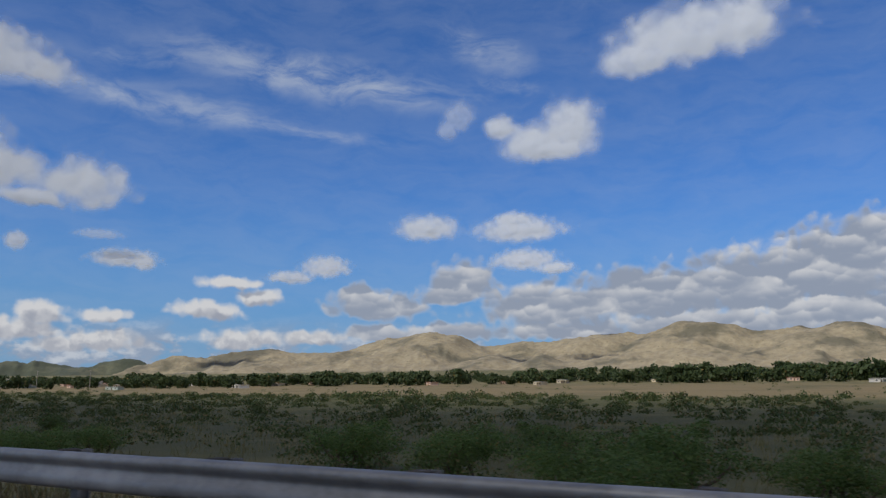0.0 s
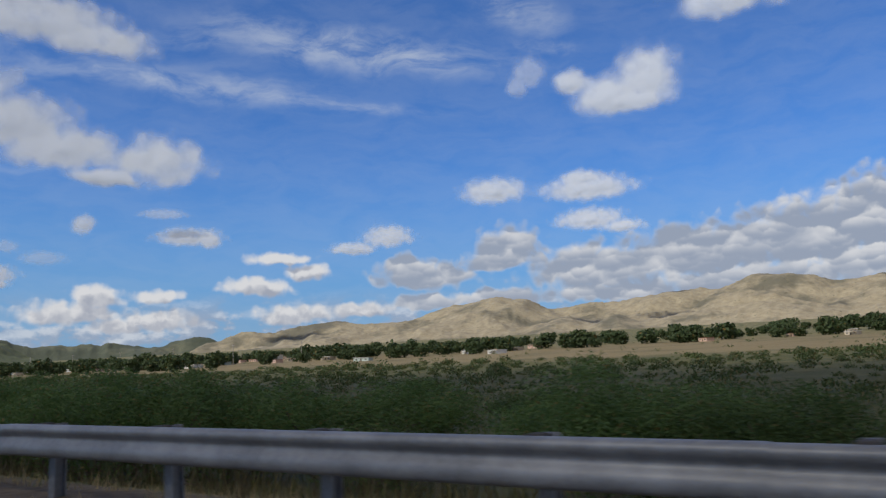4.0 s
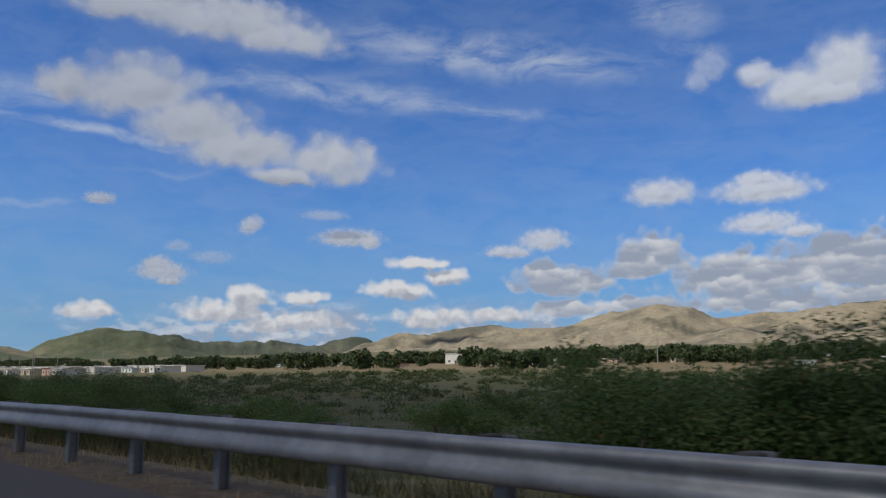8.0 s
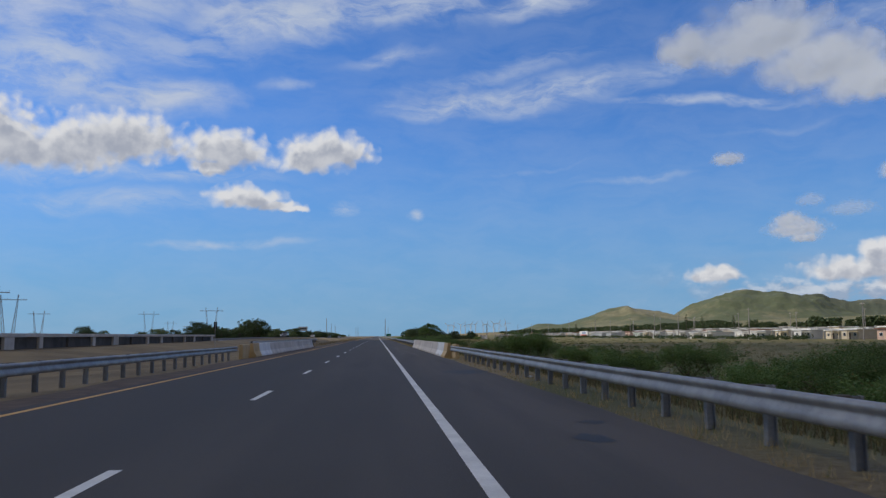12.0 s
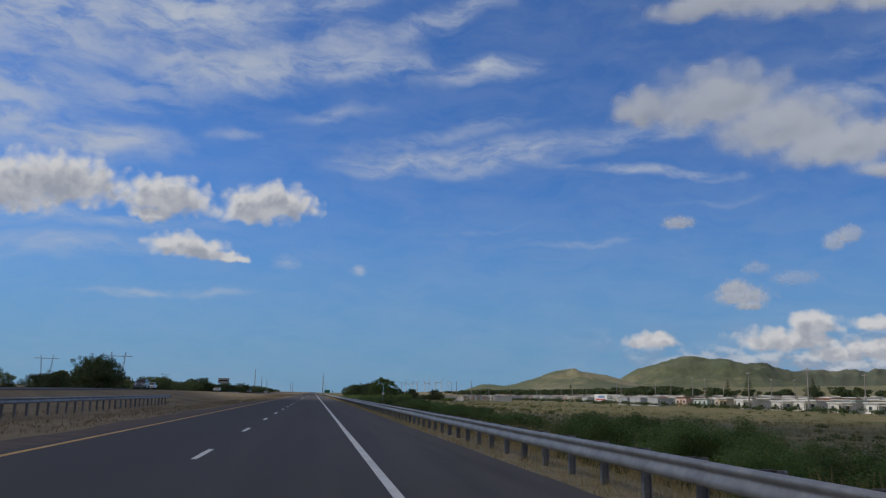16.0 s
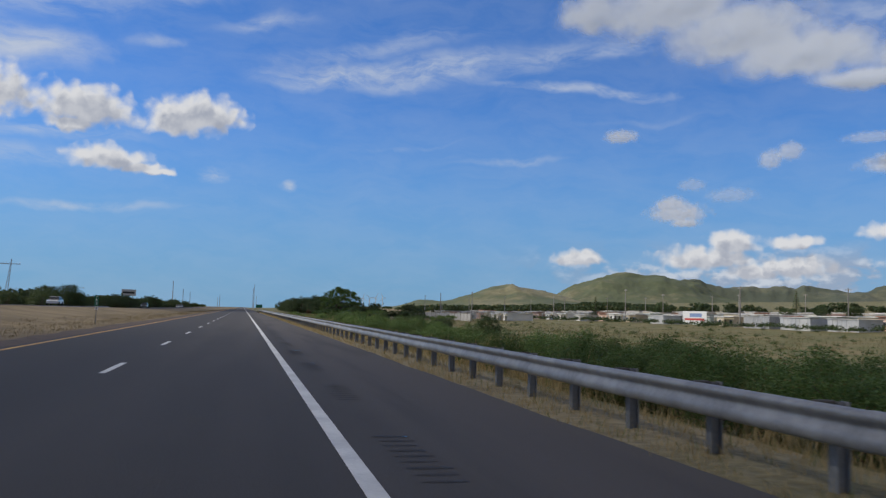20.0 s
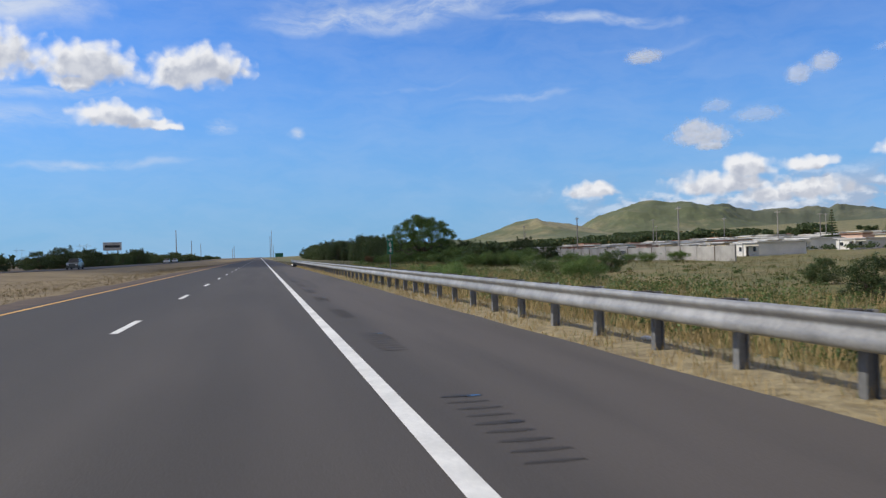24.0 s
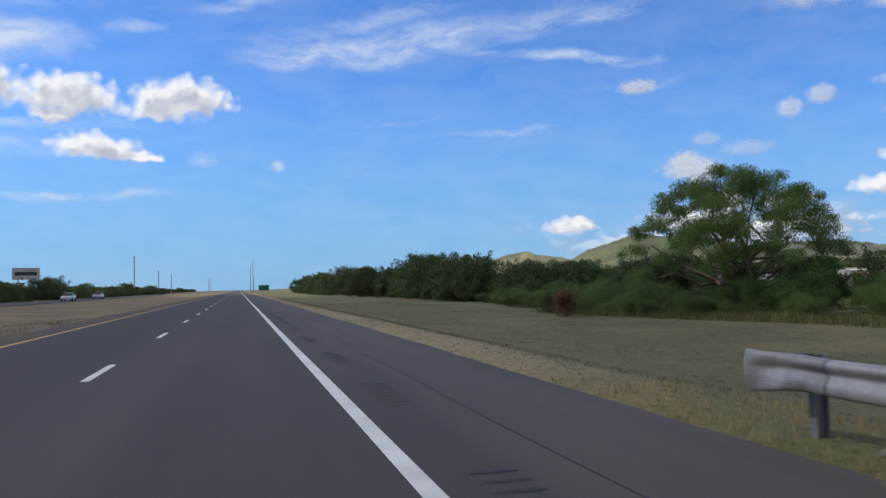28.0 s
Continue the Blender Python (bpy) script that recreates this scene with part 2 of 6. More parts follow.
sun = bpy.data.lights.new("sun", "SUN")
sun.energy, sun.angle, sun.color = 3.7, radians(0.55), (1.0, 0.94, 0.84)
sun_ob = new("sun", sun)
sun_ob.matrix_world = look(to_sun * 900, (0, 0, 0))

# ------------------------------------------------------------------ materials


def material(name, rough=0.8, metal=0.0):
    m = bpy.data.materials.new(name)
    m.use_nodes = True
    nt = m.node_tree
    bsdf = nt.nodes["Principled BSDF"]
    bsdf.inputs["Roughness"].default_value, bsdf.inputs["Metallic"].default_value = rough, metal
    return m, nt, bsdf


def bump(nt, bsdf, height, strength, distance):
    n = node(nt, "ShaderNodeBump", strength, distance)
    nt.links.new(height, n.inputs["Height"])
    nt.links.new(n.outputs[0], bsdf.inputs["Normal"])


def mottled(name, a, b, scale=3.0, rough=0.8, metal=0.0, fine=None, relief=0.0, vary=0.0, seed=0.0):
    """Two colours mixed by noise at two scales, with some relief; vary: how far one object differs from the next."""
    m, nt, bsdf = material(name, rough, metal)
    where = node(nt, "ShaderNodeTexCoord").outputs["Object"]
    if seed:
        where = vec(nt, "ADD", where, (seed, seed * 2, seed * 3))
    big, small = grain(nt, where, scale, 4, 0.6), grain(nt, where, fine or scale * 9, 3, 0.6)
    fac = grade(nt, calc(nt, "ADD", calc(nt, "MULTIPLY", big, 0.65), calc(nt, "MULTIPLY", small, 0.35)), 0.32, 0.68)
    col = blend(nt, fac, a, b)
    if vary:
        r = node(nt, "ShaderNodeObjectInfo").outputs["Random"]
        col = node(nt, "ShaderNodeHueSaturation", 0.5, 1.0, grade(nt, r, 0, 1, 1 - vary, 1 + vary, False), 1.0, col).outputs[0]
    nt.links.new(col, bsdf.inputs["Base Color"])
    nt.links.new(grade(nt, small, 0.2, 0.8, max(0.05, rough - 0.12), min(1, rough + 0.1)), bsdf.inputs["Roughness"])
    if relief:
        bump(nt, bsdf, small, 0.6, relief)
    return m


def leafy(name, a, b, dry=(0.2, 0.15, 0.05), share=0.08, glow=0.25):
    """Foliage: each leaf takes its own tint; a few are dry."""
    m, nt, bsdf = material(name, 0.6)
    one = node(nt, "ShaderNodeNewGeometry").outputs["Random Per Island"]
    own = node(nt, "ShaderNodeObjectInfo").outputs["Random"]
    where = node(nt, "ShaderNodeTexCoord").outputs["Object"]
    col = blend(nt, calc(nt, "ADD", calc(nt, "MULTIPLY", one, 0.6), calc(nt, "MULTIPLY", grain(nt, where, 0.9, 2), 0.4)), a, b)
    col = blend(nt, grade(nt, one, 1 - share, 1 - share + 0.01, 0, 1, False), col, dry)
    col = node(nt, "ShaderNodeHueSaturation", 0.5, 1.0, grade(nt, own, 0, 1, 0.7, 1.3, False), 1.0, col).outputs[0]
    nt.links.new(col, bsdf.inputs["Base Color"])
    bsdf.inputs["Specular IOR Level"].default_value = 0.3
    back = node(nt, "ShaderNodeBsdfTranslucent", col)
    both = node(nt, "ShaderNodeMixShader", glow, bsdf.outputs[0], back.outputs[0])
    nt.links.new(both.outputs[0], nt.nodes["Material Output"].inputs[0])
    return m


LEAF = leafy("leaf_green", (0.064, 0.118, 0.03), (0.15, 0.22, 0.065), share=0.04, glow=0.4)
LEAF_TREE = leafy("leaf_tree", (0.048, 0.09, 0.024), (0.105, 0.16, 0.048), share=0.03)
LEAF_BRIGHT = leafy("leaf_bright", (0.07, 0.125, 0.03), (0.15, 0.215, 0.065), share=0.03, glow=0.4)
LEAF_FAR = leafy("leaf_far", (0.045, 0.078, 0.028), (0.09, 0.125, 0.045), share=0.03, glow=0.3)
SCRUB = leafy("scrub", (0.055, 0.09, 0.026), (0.11, 0.145, 0.046), dry=(0.19, 0.155, 0.065), share=0.14)
STRAW = leafy("straw", (0.31, 0.225, 0.1), (0.47, 0.36, 0.18), dry=(0.17, 0.18, 0.065), share=0.16)
BARK = mottled("bark", (0.09, 0.065, 0.045), (0.18, 0.14, 0.1), 6, 0.9, relief=0.02)
GALV = mottled("galvanised", (0.2, 0.202, 0.2), (0.36, 0.358, 0.35), 2.6, 0.5, 0.25, fine=30, vary=0.1)
POSTMAT = mottled("post_steel", (0.15, 0.155, 0.16), (0.27, 0.27, 0.27), 3.0, 0.65, 0.25, vary=0.2)
BLOCK = mottled("blockout", (0.035, 0.03, 0.027), (0.08, 0.07, 0.06), 8, 0.9, vary=0.25)
CONCRETE = mottled("concrete", (0.42, 0.38, 0.34), (0.66, 0.61, 0.56), 0.5, 0.85, fine=14, relief=0.004)
WHITEWASH = mottled("whitewash", (0.62, 0.62, 0.62), (0.82, 0.82, 0.81), 0.7, 0.8, fine=12)
OCHRE = mottled("ochre_paint", (0.44, 0.29, 0.12), (0.58, 0.42, 0.22), 0.9, 0.8, fine=13)
PAINT_W = mottled("line_white", (0.55, 0.55, 0.53), (0.78, 0.78, 0.75), 1.2, 0.7, fine=20)
PAINT_Y = mottled("line_yellow", (0.5, 0.26, 0.05), (0.68, 0.4, 0.1), 1.2, 0.7, fine=20)
GREEN_SIGN = mottled("sign_green", (0.0, 0.12, 0.065), (0.0, 0.16, 0.09), 2, 0.35)
SIGN_WHITE = mottled("sign_white", (0.75, 0.76, 0.75), (0.85, 0.85, 0.84), 4, 0.4)
STEEL = mottled("steel", (0.25, 0.25, 0.25), (0.4, 0.4, 0.4), 4, 0.5, 0.6)
DARK = mottled("dark_rubber", (0.012, 0.012, 0.012), (0.03, 0.03, 0.03), 8, 0.8)
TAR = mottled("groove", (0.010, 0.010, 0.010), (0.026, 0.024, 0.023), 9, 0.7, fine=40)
GROOVE_DULL = mottled("groove_dull", (0.02, 0.0175, 0.016), (0.037, 0.032, 0.029), 5, 0.85, fine=40)
WATER = mottled("groove_water", (0.012, 0.012, 0.014), (0.02, 0.02, 0.022), 9, 0.08)


def asphalt():
    m, nt, bsdf = material("asphalt", 0.85)
    where = node(nt, "ShaderNodeTexCoord").outputs["Object"]
    along = vec(nt, "MULTIPLY", where, (1.0, 0.06, 1.0))
    lanes = grain(nt, along, 1.1, 3, 0.5)
    patches = grain(nt, vec(nt, "MULTIPLY", where, (0.35, 0.12, 1)), 0.9, 4, 0.6)
    stone = grain(nt, where, 55, 2, 0.6)
    col = blend(nt, grade(nt, lanes, 0.3, 0.7), (0.046, 0.04, 0.0355), (0.061, 0.053, 0.047))
    col = blend(nt, grade(nt, patches, 0.55, 0.75, 0, 0.45), col, (0.036, 0.031, 0.0275))
    col = blend(nt, grade(nt, stone, 0.55, 0.8, 0, 0.5), col, (0.1, 0.09, 0.08))
    edge = node(nt, "ShaderNodeSeparateXYZ", where).outputs[0]
    col = blend(nt, calc(nt, "MULTIPLY", grade(nt, edge, 1.2, 2.4), grade(nt, lanes, 0.25, 0.6)), col, (0.076, 0.065, 0.057))
    col = blend(nt, grade(nt, edge, -1.0, -4.0, 0.0, 0.92), col, (0.03, 0.0265, 0.0245))   # darker towards the left
    wheel = calc(nt, "ADD", grade(nt, calc(nt, "ABSOLUTE", calc(nt, "ADD", edge, 0.75)), 0.9, 0.3), grade(nt, calc(nt, "ABSOLUTE", calc(nt, "ADD", edge, 4.4)), 0.9, 0.3))
    col = blend(nt, calc(nt, "MULTIPLY", wheel, grade(nt, patches, 0.3, 0.6, 0.1, 0.55)), col, (0.036, 0.031, 0.027))
    nt.links.new(col, bsdf.inputs["Base Color"])
    nt.links.new(grade(nt, stone, 0.3, 0.7, 0.75, 0.95), bsdf.inputs["Roughness"])
    bump(nt, bsdf, stone, 0.5, 0.006)
    return m


ASPHALT = asphalt()


def soil():
    """The plain: scrub near the road, a tan field, greener land farther off."""
    m, nt, bsdf = material("plain_soil", 0.95)
    where = node(nt, "ShaderNodeTexCoord").outputs["Object"]
    at = node(nt, "ShaderNodeSeparateXYZ", where)
    wob = calc(nt, "MULTIPLY", calc(nt, "SUBTRACT", grain(nt, where, 0.02, 4), 0.5), 90.0)
    x = calc(nt, "ADD", at.outputs[0], wob)
    small, mid = grain(nt, where, 5.0, 4, 0.65), grain(nt, where, 0.16, 5, 0.6)
    straw = blend(nt, grade(nt, small, 0.3, 0.7), (0.22, 0.16, 0.07), (0.34, 0.26, 0.12))
    green = blend(nt, grade(nt, small, 0.3, 0.7), (0.045, 0.064, 0.012), (0.09, 0.105, 0.026))
    verge = blend(nt, grade(nt, mid, 0.35, 0.62), straw, green)
    scrub = blend(nt, grade(nt, mid, 0.4, 0.66), blend(nt, grade(nt, small, 0.3, 0.7), (0.075, 0.082, 0.02), (0.135, 0.128, 0.04)), blend(nt, grade(nt, small, 0.3, 0.7), (0.15, 0.118, 0.05), (0.22, 0.175, 0.078)))
    field = blend(nt, grade(nt, grain(nt, where, 0.03, 5), 0.45, 0.75), (0.215, 0.165, 0.078), (0.12, 0.108, 0.044))
    y = calc(nt, "ADD", at.outputs[1], wob)
    scrub = blend(nt, grade(nt, y, 440.0, 400.0), scrub, blend(nt, grade(nt, mid, 0.45, 0.75), (0.078, 0.08, 0.023), (0.14, 0.127, 0.042)))
    pale = blend(nt, grade(nt, small, 0.3, 0.7), (0.19, 0.15, 0.078), (0.33, 0.27, 0.15))
    pale = blend(nt, grade(nt, mid, 0.55, 0.75, 0.0, 0.7), pale, (0.09, 0.065, 0.04))
    brown = blend(nt, grade(nt, small, 0.3, 0.7), (0.095, 0.066, 0.036), (0.17, 0.122, 0.068))
    pale = blend(nt, grade(nt, y, 430.0, 360.0), pale, brown)
    verge = blend(nt, grade(nt, at.outputs[0], -5.0, -9.0), verge, blend(nt, grade(nt, mid, 0.35, 0.65), (0.125, 0.092, 0.046), (0.2, 0.15, 0.076)))
    verge = blend(nt, calc(nt, "MULTIPLY", grade(nt, at.outputs[0], 7.4, 5.4), grade(nt, at.outputs[0], 0.0, 2.0)), verge, pale)
    col = blend(nt, grade(nt, x, 6.0, 16.0), verge, scrub)
    col = blend(nt, grade(nt, x, 165.0, 200.0), col, field)
    col = blend(nt, grade(nt, x, 330.0, 520.0), col, blend(nt, grade(nt, mid, 0.3, 0.7), (0.07, 0.085, 0.03), (0.24, 0.2, 0.09)))
    mown = blend(nt, grade(nt, small, 0.3, 0.7), (0.062, 0.07, 0.025), (0.135, 0.128, 0.055))
    col = blend(nt, calc(nt, "MULTIPLY", calc(nt, "MULTIPLY", grade(nt, at.outputs[0], 5.6, 7.6), grade(nt, at.outputs[0], 60.0, 40.0)), calc(nt, "MULTIPLY", grade(nt, at.outputs[1], 836.0, 862.0), grade(nt, mid, 0.38, 0.62, 0.95, 0.3))), col, mown)
    nt.links.new(col, bsdf.inputs["Base Color"])
    bump(nt, bsdf, small, 0.9, 0.08)
    return m


SOIL = soil()


def slope_cover(name, dry_a, dry_b, lush_shade, amount):
    m, nt, bsdf = material(name, 0.95)
    where = node(nt, "ShaderNodeTexCoord").outputs["Object"]
    big, small = grain(nt, where, 0.0032, 5, 0.6), grain(nt, where, 0.03, 5, 0.7)
    col = blend(nt, grade(nt, small, 0.3, 0.7), dry_a, dry_b)
    # broad patches: greener growth, and on the dry range painted cloud shadow
    col = blend(nt, calc(nt, "MULTIPLY", grade(nt, big, 0.62 - amount * 0.35, 0.78 - amount * 0.35), 0.85), col, lush_shade)
    dots = grain(nt, where, 0.055, 3, 0.6)
    col = blend(nt, grade(nt, dots, 0.63, 0.72, 0, 0.6), col, (0.05, 0.06, 0.025))
    nt.links.new(col, bsdf.inputs["Base Color"])
    bump(nt, bsdf, grain(nt, where, 0.006, 4, 0.55), 1.0, 24.0)
    return m


# the dry range's dark patch colour stands in for shadows of clouds
HILL_DRY = slope_cover("dry_slope", (0.28, 0.235, 0.155), (0.39, 0.335, 0.225), (0.115, 0.11, 0.078), 0.42)
HILL_GREEN = slope_cover("green_slope", (0.15, 0.145, 0.08), (0.24, 0.215, 0.12), (0.075, 0.098, 0.047), 0.64)
# cloud shade and haze over the far row are mixed into its base colours
HILL_SHADED = slope_cover("shaded_slope", (0.1, 0.11, 0.075), (0.16, 0.16, 0.1), (0.065, 0.08, 0.055), 0.6)

# ------------------------------------------------------------------ mesh helpers
rng = np.random.default_rng(7)


def np_mesh(name, verts, faces, mats, smooth=False, index=None):
    """A mesh from arrays of corners and of faces with equal numbers of corners."""
    verts, faces = np.asarray(verts, float), np.asarray(faces, int)
    me = bpy.data.meshes.new(name)
    k = faces.shape[1]
    me.vertices.add(len(verts))
    me.vertices.foreach_set("co", verts.ravel())
    me.loops.add(faces.size)
    me.loops.foreach_set("vertex_index", faces.ravel())
    me.polygons.add(len(faces))
    me.polygons.foreach_set("loop_start", np.arange(len(faces)) * k)
    me.polygons.foreach_set("loop_total", np.full(len(faces), k))
    for m in mats if isinstance(mats, (list, tuple)) else [mats]:
        me.materials.append(m)
    if index is not None:
        me.polygons.foreach_set("material_index", index)
    me.update(calc_edges=True)
    me.validate()
    me.polygons.foreach_set("use_smooth", np.full(len(me.polygons), bool(smooth)))
    return me


class Shape:
    """Collects quads for one mesh."""

    def __init__(self):
        self.v, self.f = [], []

    def quad(self, *corners):
        n = len(self.v)
        self.v += [tuple(c) for c in corners]
        self.f.append((n, n + 1, n + 2, n + 3))
        return self

    def box(self, x0, y0, z0, x1, y1, z1, chamfer=0.0):
        c = chamfer
        rings = [(x0, y0, x1, y1, z0)]
        if c:
            rings = [(x0 + c, y0 + c, x1 - c, y1 - c, z0), (x0, y0, x1, y1, z0 + c), (x0, y0, x1, y1, z1 - c), (x0 + c, y0 + c, x1 - c, y1 - c, z1)]
        else:
            rings.append((x0, y0, x1, y1, z1))
        n = len(self.v)
        for a, b, d, e, z in rings:
            self.v += [(a, b, z), (d, b, z), (d, e, z), (a, e, z)]
        for r in range(len(rings) - 1):
            for k in range(4):
                p, q = n + 4 * r + k, n + 4 * r + (k + 1) % 4
                self.f.append((p, q, q + 4, p + 4))
        top = n + 4 * (len(rings) - 1)
        self.f += [(n + 3, n + 2, n + 1, n), (top, top + 1, top + 2, top + 3)]
        return self

    def tube(self, points, radii, sides=6):
        """A tapered tube along points."""
        points = [Vector(p) for p in points]
        n = len(self.v)
        for i, p in enumerate(points):
            ahead = (points[min(i + 1, len(points) - 1)] - points[max(i - 1, 0)]).normalized()
            side = ahead.cross(Vector((0.31, 0.17, 0.93)) if abs(ahead.z) < 0.9 else Vector((1, 0.2, 0))).normalized()
            other = ahead.cross(side)
            for k in range(sides):
                a = 2 * math.pi * k / sides
                self.v.append(tuple(p + (side * math.cos(a) + other * math.sin(a)) * radii[i]))
        for i in range(len(points) - 1):
            for k in range(sides):
                a, b = n + i * sides + k, n + i * sides + (k + 1) % sides
                self.f.append((a, b, b + sides, a + sides))
        for ring, flip in ((n, 1), (n + (len(points) - 1) * sides, 0)):
            mid = len(self.v)
            self.v.append(tuple(points[-1 if not flip else 0]))
            for k in range(0, sides, 2):
                a, b, c = ring + k, ring + (k + 1) % sides, ring + (k + 2) % sides
                self.f.append((a, mid, c, b) if flip else (a, b, c, mid))
        return self

    def sweep(self, profile, y0, y1):
        """An open profile of (x, z) drawn along y."""
        n = len(self.v)
        self.v += [(x, y0, z) for x, z in profile] + [(x, y1, z) for x, z in profile]
        k = len(profile)
        self.f += [(n + i, n + i + 1, n + k + i + 1, n + k + i) for i in range(k - 1)]
        return self

    def solid(self, profile, y0, y1):
        """A closed convex profile of (x, z) drawn along y, with caps."""
        n, k = len(self.v), len(profile)
        self.v += [(x, y0, z) for x, z in profile] + [(x, y1, z) for x, z in profile]
        self.f += [(n + i, n + (i + 1) % k, n + k + (i + 1) % k, n + k + i) for i in range(k)]
        for base, order in ((n, 1), (n + k, -1)):
            for i in range(1, k - 1, 2):
                j = min(i + 2, k - 1)
                face = [base, base + i, base + i + 1, base + j] if j != i + 1 else [base, base + i, base + i + 1, base + i + 1]
                if j == i + 1:
                    mid = len(self.v)
                    a, b = self.v[base], self.v[base + i + 1]
                    self.v.append(tuple((p + q) / 2 for p, q in zip(a, b)))
                    face = [base, base + i, base + i + 1, mid]
                self.f.append(tuple(face[::order]))
        return self

    def mesh(self, name, mat, smooth=False):
        return np_mesh(name, self.v, self.f, mat, smooth)


def part(name, shape, mat, parent, label="", smooth=False):
    """One mesh object under a thing or a part."""
    ob = new(name, shape if isinstance(shape, bpy.types.Mesh) else shape.mesh(name, mat, smooth))
    ob.parent = parent
    return tagged(ob, label) if label else ob


def thing(name, label, category, group="", at=None, kind=""):
    ob = tagged(new(name), label, category, group, kind)
    ob.empty_display_size = 0.2
    if at is not None:
        ob.matrix_basis = at
    return ob


def vnoise(x, y, seed=0):
    """Smooth value noise on arrays, 0 to 1."""
    xi, yi = np.floor(x).astype(int), np.floor(y).astype(int)
    u, v = x - xi, y - yi
    u, v = u * u * (3 - 2 * u), v * v * (3 - 2 * v)

    def h(a, b):
        n = (a * 374761393 + b * 668265263 + seed * 982451653) & 0x7FFFFFFF
        n = ((n ^ (n >> 13)) * 1274126177) & 0x7FFFFFFF
        return ((n ^ (n >> 16)) & 0xFFFF) / 65535.0
    return (h(xi, yi) * (1 - u) + h(xi + 1, yi) * u) * (1 - v) + (h(xi, yi + 1) * (1 - u) + h(xi + 1, yi + 1) * u) * v


def fbm(x, y, seed=0, octaves=5, ridged=False):
    total, amp, norm = 0.0, 1.0, 0.0
    for o in range(octaves):
        n = vnoise(x * 2**o + 13.7 * o, y * 2**o + 7.1 * o, seed + o)
        total, norm = total + amp * (1 - abs(2 * n - 1) if ridged else n), norm + amp
        amp *= 0.5
    return total / norm


# ------------------------------------------------------------------ the plain
ROAD_L, ROAD_R = -6.62, 4.06     # edges of the asphalt
LINE_R, LINE_DASH, LINE_L = 1.03, -2.55, -6.25
RAIL_X = 4.62
FAR_L, FAR_R = -36.5, -26.5      # the other carriageway
PROFILE_X = [-5000, -300, -60, -42, -37.5, -26, -22, -15, -9, -7.8, 4.3, 5.1, 6.2, 9, 14, 60]
PROFILE_Z = [-1.5, -1.2, -0.9, -0.5, -0.06, -0.06, -0.25, -0.45, -0.12, -0.06, -0.06, -0.04, -0.16, -0.75, -1.0, -1.0]


def far_z(y):
    """How far the other carriageway lies above this one."""
    return np.interp(y, [0, 430, 640, 780, 880], [0.3, 0.5, 1.1, 0.6, 0.0])


def ground_z(x, y):
    x, y = np.asarray(x, float), np.asarray(y, float)
    q = np.clip(x - 60, 0, 940)
    z = np.interp(x, PROFILE_X, PROFILE_Z) + 0.022 * q + 2.4e-5 * q * q + 0.012 * np.clip(x - 1000, 0, None)
    z = z + far_z(y) * np.interp(x, [-70, -40, -25, -14], [0, 1, 1, 0])
    bumps = (fbm(x / 23.0, y / 23.0, 3, 3) - 0.5) * 0.7 * np.clip((np.abs(x + 1.7) - 9) / 12, 0, 1)
    return z + bumps * (np.abs(x + 31.5) > 7)


def grid_mesh(name, xs, ys, height, mat, smooth=True):
    gx, gy = np.meshgrid(xs, ys)
    v = np.stack([gx, gy, height(gx, gy)], -1).reshape(-1, 3)
    nx, ny = len(xs), len(ys)
    i = (np.arange(ny - 1)[:, None] * nx + np.arange(nx - 1)[None]).ravel()
    return np_mesh(name, v, np.stack([i, i + 1, i + nx + 1, i + nx], -1), mat, smooth)


xs = np.concatenate([-np.geomspace(4800, 70, 24), np.arange(-66, -40, 4.0), np.arange(-40, -8, 1.5), [-7.8, -4, 0, 3, 4.3, 4.7], np.arange(5.1, 20, 0.9), np.arange(21, 120, 4.0), np.geomspace(125, 4800, 40)])
ys = np.concatenate([-np.geomspace(3800, 140, 14), np.arange(-120, 1000, 6.0), np.geomspace(1010, 5400, 40)])
tagged(new("ground", grid_mesh("ground", xs, ys, ground_z, SOIL)), "wide plain of dry grass and green scrub", "ground", kind="structure")

# ------------------------------------------------------------------ hills


